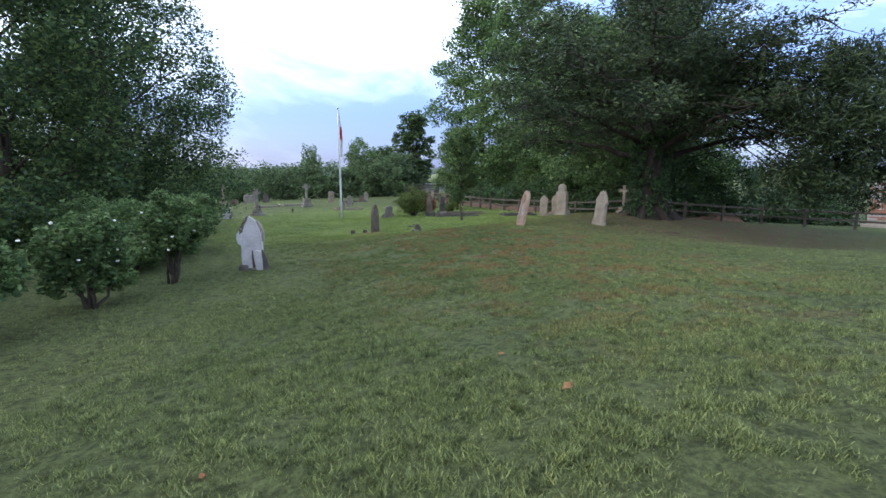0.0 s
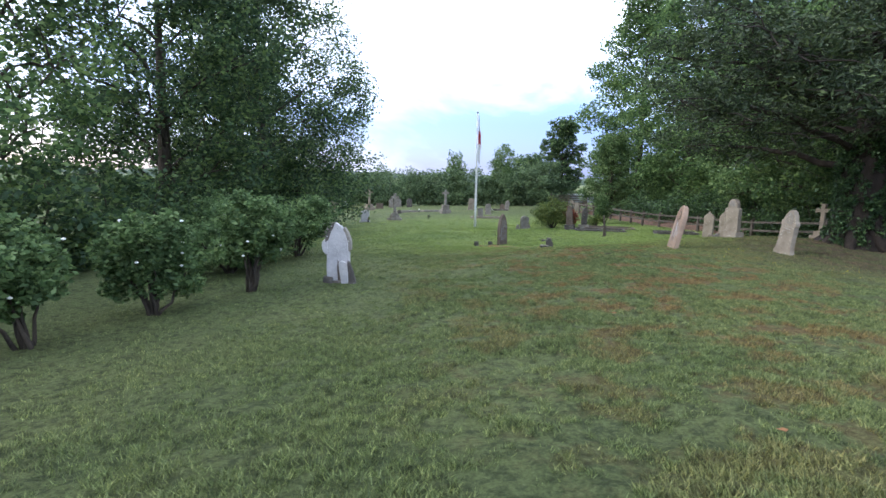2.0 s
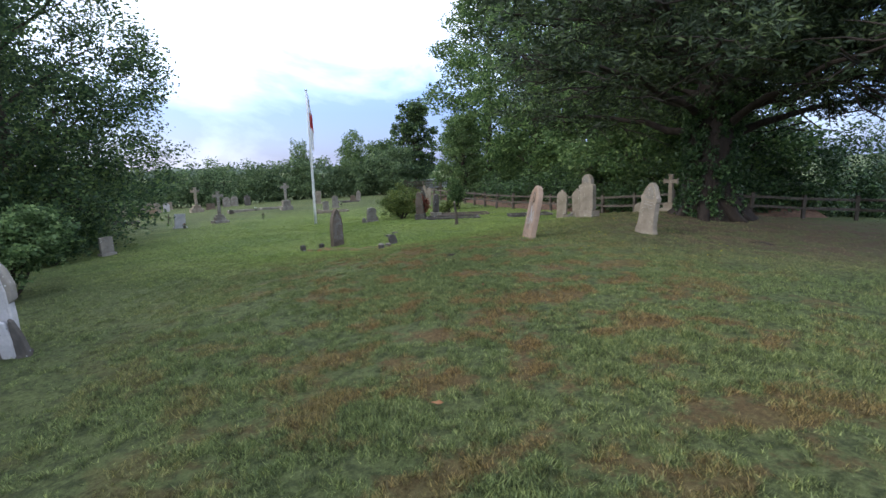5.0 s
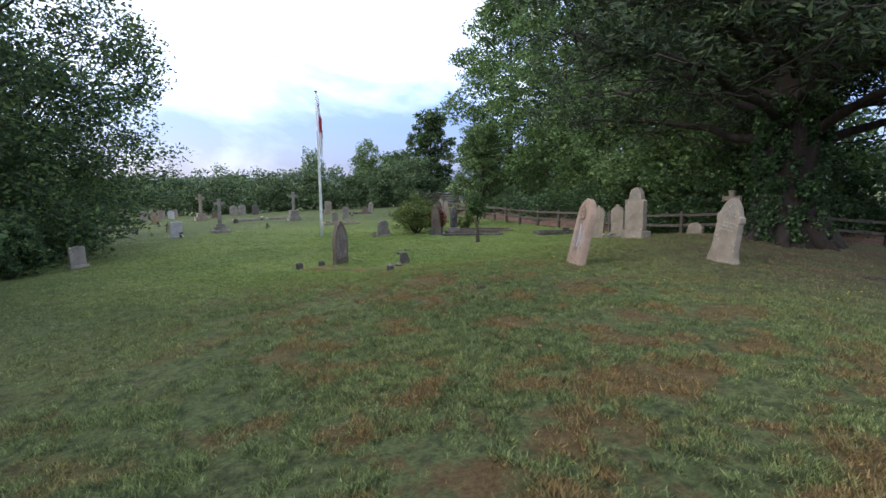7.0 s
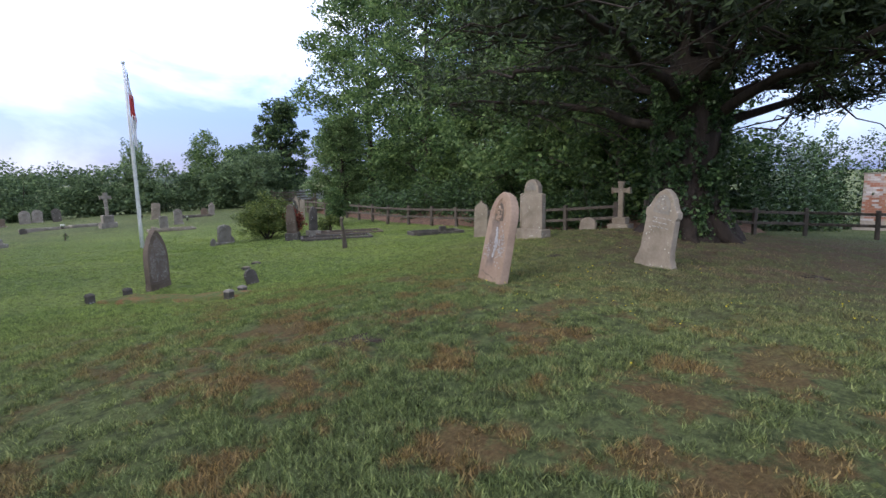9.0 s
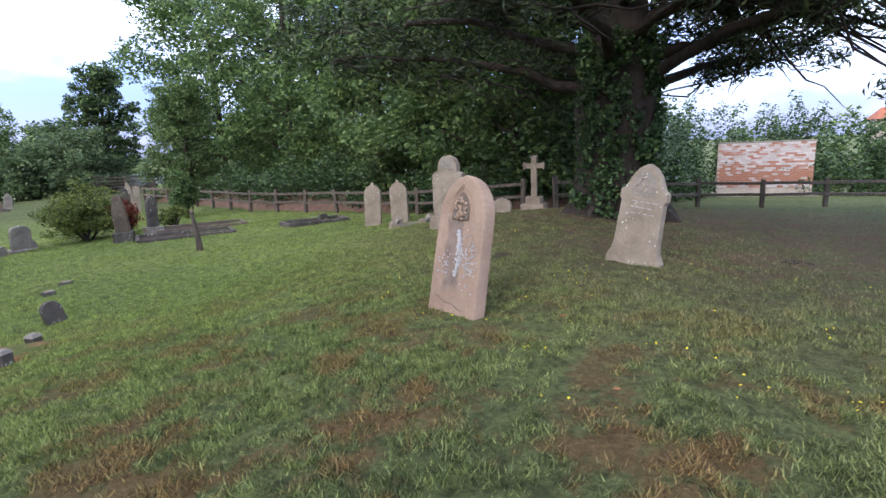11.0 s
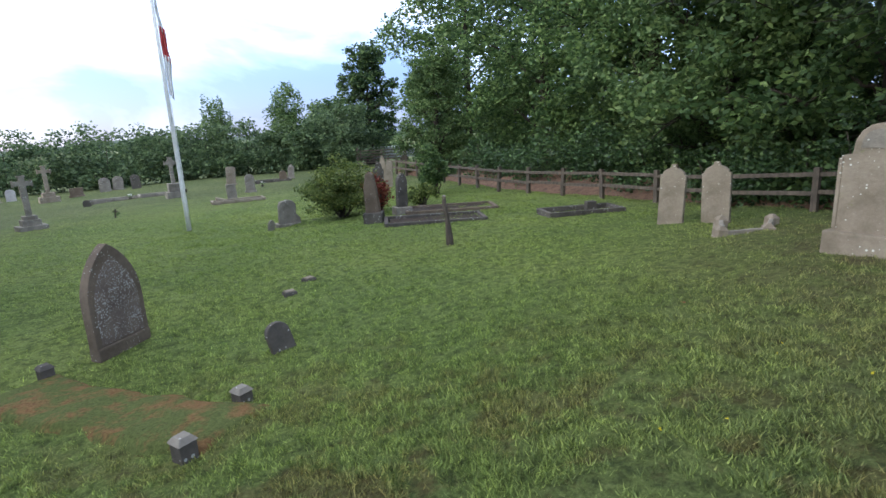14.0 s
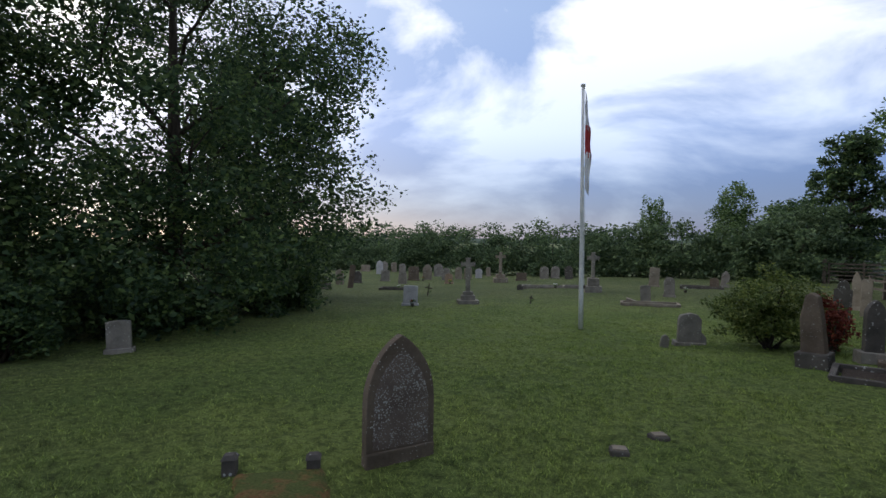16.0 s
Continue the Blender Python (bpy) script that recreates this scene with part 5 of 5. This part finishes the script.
part("roof", box(-2.7, 2.7, -1.2, 1.2, 1.35, 1.45, 0.03), M["white_paint"], shed)
for sx in (-1.5, 1.5):
    v, f = tube([(sx, -1.0, 0.36), (sx, -1.12, 0.36)], [0.36, 0.36], 16)
    obj("wheel", v, f, M["iron"], shed)

# ---- bank of red earth behind the fence ----
def earth_bank():
    verts, faces = [], []
    line = [(10.34, 51.36), (12.26, 37.77), (13.91, 33.32), (15.67, 26.15), (18.14, 25.6), (22.33, 24.87)]
    pts = []
    for (ax, ay), (bx, by) in zip(line, line[1:]):
        n = max(2, int(math.hypot(bx - ax, by - ay) / 0.6))
        pts += [(ax + (bx - ax) * i / n, ay + (by - ay) * i / n) for i in range(n)]
    prof = ((0.0, -0.05), (0.35, 0.16), (0.9, 0.34), (1.6, 0.55), (2.6, 0.7), (4.0, 0.4))
    for i, (x, y) in enumerate(pts):
        ax, ay = pts[max(i - 1, 0)]
        bx, by = pts[min(i + 1, len(pts) - 1)]
        d = math.hypot(bx - ax, by - ay)
        nx, ny = -(by - ay) / d, (bx - ax) / d
        for off, h in prof:
            px, py = x + nx * off, y + ny * off
            verts.append((px, py, ground(x, y) + h * (0.8 + 0.5 * noise.noise(Vector((px * 0.8, py * 0.8, 0))))))
    k = len(prof)
    for i in range(len(pts) - 1):
        for j in range(k - 1):
            a = i * k + j
            faces.append((a, a + 1, a + k + 1, a + k))
    tagged(obj("earth_bank", verts, faces, M["rubble"], smooth=True), "low bank of red-brown earth and litter behind the fence", "earth bank", kind="structure")


earth_bank()

# ---- distance: hills, woods ----
def ridge(name, label, y0, z0, amp, seed, x0, x1, mat, depth):
    verts, faces = [], []
    n = 260
    for i in range(n + 1):
        x = x0 + (x1 - x0) * i / n
        s = (x1 - x0) / 40
        top = z0 + amp * (noise.noise(Vector((x / s / 3, seed, 0))) + 0.45 * noise.noise(Vector((x / s * 1.7, seed, 2))) + 0.3 * abs(noise.noise(Vector((x / s * 6, seed, 4)))))
        verts += [(x, y0, -12), (x, y0 + 2, top * 0.7 - 3), (x, y0 + depth * 0.25, top), (x, y0 + depth, -12)]
    for i in range(n):
        for j in range(3):
            a = i * 4 + j
            faces.append((a, a + 4, a + 5, a + 1))
    tagged(obj(name, verts, faces, mat, smooth=True), label, "hills", kind="structure")


ridge("backdrop", "distant low wooded hills along the horizon", 900, 8.5, 7.0, 3.0, -1100, 900, M["far_wood"], 200)
ridge("backdrop", "hazy far fields and woods", 420, 0.0, 4.0, 8.0, -520, 420, M["far_field"], 60)
rng_far = np.random.default_rng(19)
for i in range(42):
    x, y = rng_far.uniform(-150, 40), rng_far.uniform(120, 260)
    if i == 0:
        first = tree("tree", at_ground(x, y), "distant round field tree beyond the hedge", 6.0, 4.2, 0.0, "hazed_leaf", 201, 2000, 0.85, 200, 0.2, 20)
        tagged(first, group="field trees beyond the hedge")
    else:
        s = rng_far.uniform(0.7, 1.15)
        c = copy_thing(first, Matrix.Identity(4))
        c.matrix_basis = at_ground(x, y, rng_far.uniform(0, 360)) @ Matrix.Diagonal((s * 1.5, s * 1.5, s, 1))
shrub("tree", at_ground(-0.82, 65.25), "light feathery young tree above the hedge", 2.2, 6.0, "leaf_light", 210, 5000, 0.18, 120, 1.5, "tree")
shrub("tree", at_ground(4.52, 64.26), "light feathery tree rising from the hedge", 4.0, 6.6, "leaf_light", 211, 12000, 0.19, 220, 0.3, "tree")
shrub("tree", at_ground(8.22, 63.77), "dark rounded tree in the hedge corner", 4.6, 5.0, "hazed_leaf", 212, 14000, 0.22, 240, 0.1, "tree")


# ---- brick wall and house beyond the yew ----
def brick_wall():
    ax, ay, bx, by = 33.7, 27.7, 35.6, 23.7
    turn = math.degrees(math.atan2(by - ay, bx - ax))
    length, height, base = math.hypot(bx - ax, by - ay), 2.35, ground(33, 26) + 0.4
    root = empty("brick_wall", pose(ax, ay, base, 0, 0, turn), "old garden wall of red brick with flaking white paint", "wall")
    part("core", box(0, length, 0.03, 0.30, -0.3, height, 0.005), M["mortar"], root)
    part("footing", box(-0.3, length + 0.6, 0.0, 0.33, -0.9, -0.3, 0.02), M["mortar"], root)
    part("coping", box(-0.04, length + 0.04, -0.03, 0.34, height, height + 0.08, 0.015, 0.006, 3, 1.0), M["stone_grey"], root)
    mesh = None
    rows, cols = 22, 17
    w, h = length / cols, height / rows
    rng = np.random.default_rng(8)
    for j in range(rows):
        for i in range(cols):
            if mesh is None:
                ob = part("brick", box(0.006, w - 0.006, -0.005, 0.06, 0.006, h - 0.006, 0.006), M["brick"], root)
                mesh = ob.data
                bare = mesh.copy()
                bare.materials[0] = M["brick_bare"]
            else:
                ob = new("brick", mesh if not (rng.random() < (0.12 if j < 3 else 0.8 if j < 8 else 0.35 if j < 11 else 0.07)) else bare)
                ob.parent = root
            shift = (w / 2 if j % 2 else 0)
            ob.location = (min(i * w + shift, length - w), rng.uniform(-0.008, 0.004), j * h)


def house():
    root = empty("house", pose(66.5, 25.0, 3.0, 0, 0, -62) @ Matrix.Diagonal((0.32, 0.32, 0.32, 1)), "red-tiled house roof with a brick chimney beyond hedges", "house")
    part("wall", box(-6, 6, -3.5, 3.5, -14, 2.2, 0.02), M["mortar"], root)
    bm = bmesh.new()
    v = [bm.verts.new(c) for c in ((-6.5, -4, 2), (6.5, -4, 2), (6.5, 4, 2), (-6.5, 4, 2), (-4.2, 0, 5.2), (4.2, 0, 5.2))]
    for q in ((0, 1, 5, 4), (2, 3, 4, 5), (1, 2, 5), (3, 0, 4), (3, 2, 1, 0)):
        bm.faces.new([v[k] for k in q])
    part("roof", bm, M["roof"], root)
    part("chimney", box(3.4, 4.4, -0.5, 0.5, 3.5, 6.8, 0.03), M["roof"], root)


brick_wall()
house()
bank("hedge", "ivy and laurel mass on and behind the brick wall", [(31.5, 30.4), (35.2, 27.8), (37.3, 22.9)], 1.8, 5.0, "ivy", 46, 16000, 0.17, "ivy", 0.15)
bank("hedge", "tall clipped hedge behind the lawn", [(38.2, 26.8), (38.6, 23.0), (39.4, 18.0), (40.36, 11.69), (41.88, 4.91)], 2.4, 3.6, "ivy", 47, 40000, 0.2, "hedge", 0.15)

bank("hedge", "tall garden hedge in front of the far house", [(56.8, 35.91), (57.82, 29.13), (59.84, 18.47)], 3.0, 6.4, "leaf_a", 48, 12000, 0.36, "hedge", 0.1)
bank("woodland", "dense dark woodland filling the belt behind the fence", [(21.82, 28.16), (20.81, 33.0), (19.74, 39.77), (18.17, 46.54), (16.13, 53.32)], 3.2, 9.0, "leaf_a", 49, 20000, 0.34, "woodland", 0.25)

# ---- litter on the grass ----
rng_l = np.random.default_rng(61)
def dead_leaf(x, y, s, mat, label, cat, turn):
    bm = bmesh.new()
    ring = [bm.verts.new((s * math.cos(a) * (1 if k % 2 else 0.7), s * 0.6 * math.sin(a) * (1 if k % 2 else 0.75), 0.03 * s * 8 * math.sin(a * 2) * 0.5 + 0.03)) for k, a in enumerate(np.linspace(0, 2 * math.pi, 11)[:-1])]
    mid = bm.verts.new((0, 0, 0.022))
    for k in range(10):
        bm.faces.new((mid, ring[k], ring[(k + 1) % 10]))
    ob = part("leaf", bm, mat)
    ob.matrix_world = at_ground(x, y, turn)
    sol = ob.modifiers.new("thickness", "SOLIDIFY")
    sol.thickness = 0.002
    ob.name = "fallen_leaf"
    tagged(ob, label, cat, "fallen leaves")


for x, y, s in LEAF_SPOTS:
    dead_leaf(x, y, s, M["dead"], "curled brown dead leaf on the grass", "leaf", x * 200)
for i in range(26):
    x, y = rng_l.uniform(-1.5, 9.5), rng_l.uniform(4.5, 24)
    dead_leaf(x, y, rng_l.uniform(0.018, 0.035), M["straw"] if i % 3 else M["dead"], "small pale dry leaf on the grass", "leaf", x * 200)


def daisies():
    v, f = leaves(rng_l, [(x, y, ground(x, y) + 0.05) for x, y in zip(rng_l.uniform(5.5, 10.5, 90), rng_l.uniform(15.5, 22, 90))], (0.3, 0.3, 0.012), 150, 0.02, 0.1, 0, 1.0)
    tagged(fast("buttercups", v, f, M["yellow"]), "scattered tiny yellow flowers in the grass", "flowers", kind="stuff")


daisies()


# ---- grass blades ----
def blades(name, label, count, y0, y1, spread, size, seed, tall=1.0):
    """Blades thick along the walked line and thinner away from it, in loose tufts with bare gaps."""
    rng = np.random.default_rng(seed)
    y = rng.uniform(y0, y1, count) + rng.normal(0, 1.5, count)
    x = 2.2 + 0.16 * (y - 5) + rng.normal(0, spread, count)
    tuft = 0.6 * patches(rng, x, y, 0.11) + 0.4 * patches(rng, x, y, 0.32)
    field = patches(rng, x, y, 1.1)
    keep = tuft + 0.35 * (field - 0.5) > rng.uniform(0.30, 0.66, count)
    x, y, tuft, field = x[keep], y[keep], tuft[keep], field[keep]
    n = len(x)
    z = ground_at(x, y) + relief(x, y) - 0.012
    ang, la = rng.uniform(0, 2 * math.pi, n), rng.uniform(0, 2 * math.pi, n)
    h = size * rng.uniform(0.6, 1.3, n) * (0.35 + 1.5 * np.clip(tuft - 0.25, 0, 1) + 0.5 * field) * tall + 0.02
    lean = rng.uniform(0.2, 1.25, n) * h
    w = (0.0035 + 0.005 * rng.random(n)) * (size / 0.026)
    a = np.stack([x - np.cos(ang) * w, y - np.sin(ang) * w, z], 1)
    b = np.stack([x + np.cos(ang) * w, y + np.sin(ang) * w, z], 1)
    c = np.stack([x + np.cos(la) * lean, y + np.sin(la) * lean, z + h], 1)
    verts = np.stack([a, b, c], 1).reshape(-1, 3)
    faces = np.arange(n * 3).reshape(-1, 3)
    tagged(fast(name, verts, faces, M["blade"]), label, "grass", kind="stuff")


blades("grass_blades", "short mown grass blades in uneven tufts", 1350000, 3.0, 23.5, 3.6, 0.025, 301)
blades("grass_blades", "short mown grass further along the plot", 420000, 21.0, 40.0, 6.0, 0.026, 302)


# ---- dark bare hollow in the turf ----
def hollow(x, y, rx, ry, turn):
    verts, faces = [(0, 0, 0.012)], []
    n, rings = 20, 4
    for r in range(1, rings + 1):
        for k in range(n):
            a = 2 * math.pi * k / n
            s = r / rings * (1 + 0.7 * noise.noise(Vector((math.cos(a) * 2.6, math.sin(a) * 2.6, x))))
            px, py = rx * s * math.cos(a), ry * s * math.sin(a)
            verts.append((px, py, ground(x + px, y + py) - ground(x, y) + (0.004 if r < rings else -0.05) + 0.012 * noise.noise(Vector((px * 9, py * 9, 1)))))
    faces += [(0, 1 + k, 1 + (k + 1) % n) for k in range(n)]
    for r in range(rings - 1):
        for k in range(n):
            a, c = 1 + r * n + k, 1 + r * n + (k + 1) % n
            faces.append((a, a + n, c + n, c))
    ob = obj("bare_patch", verts, faces, M["soil"], smooth=True)
    ob.matrix_world = pose(x, y, ground(x, y))
    tagged(ob, "dark bare soil patch worn into the grass", "soil", "bare soil patches")


for x, y, rx, ry in BARE_SPOTS:
    hollow(x, y, rx, ry, 0)
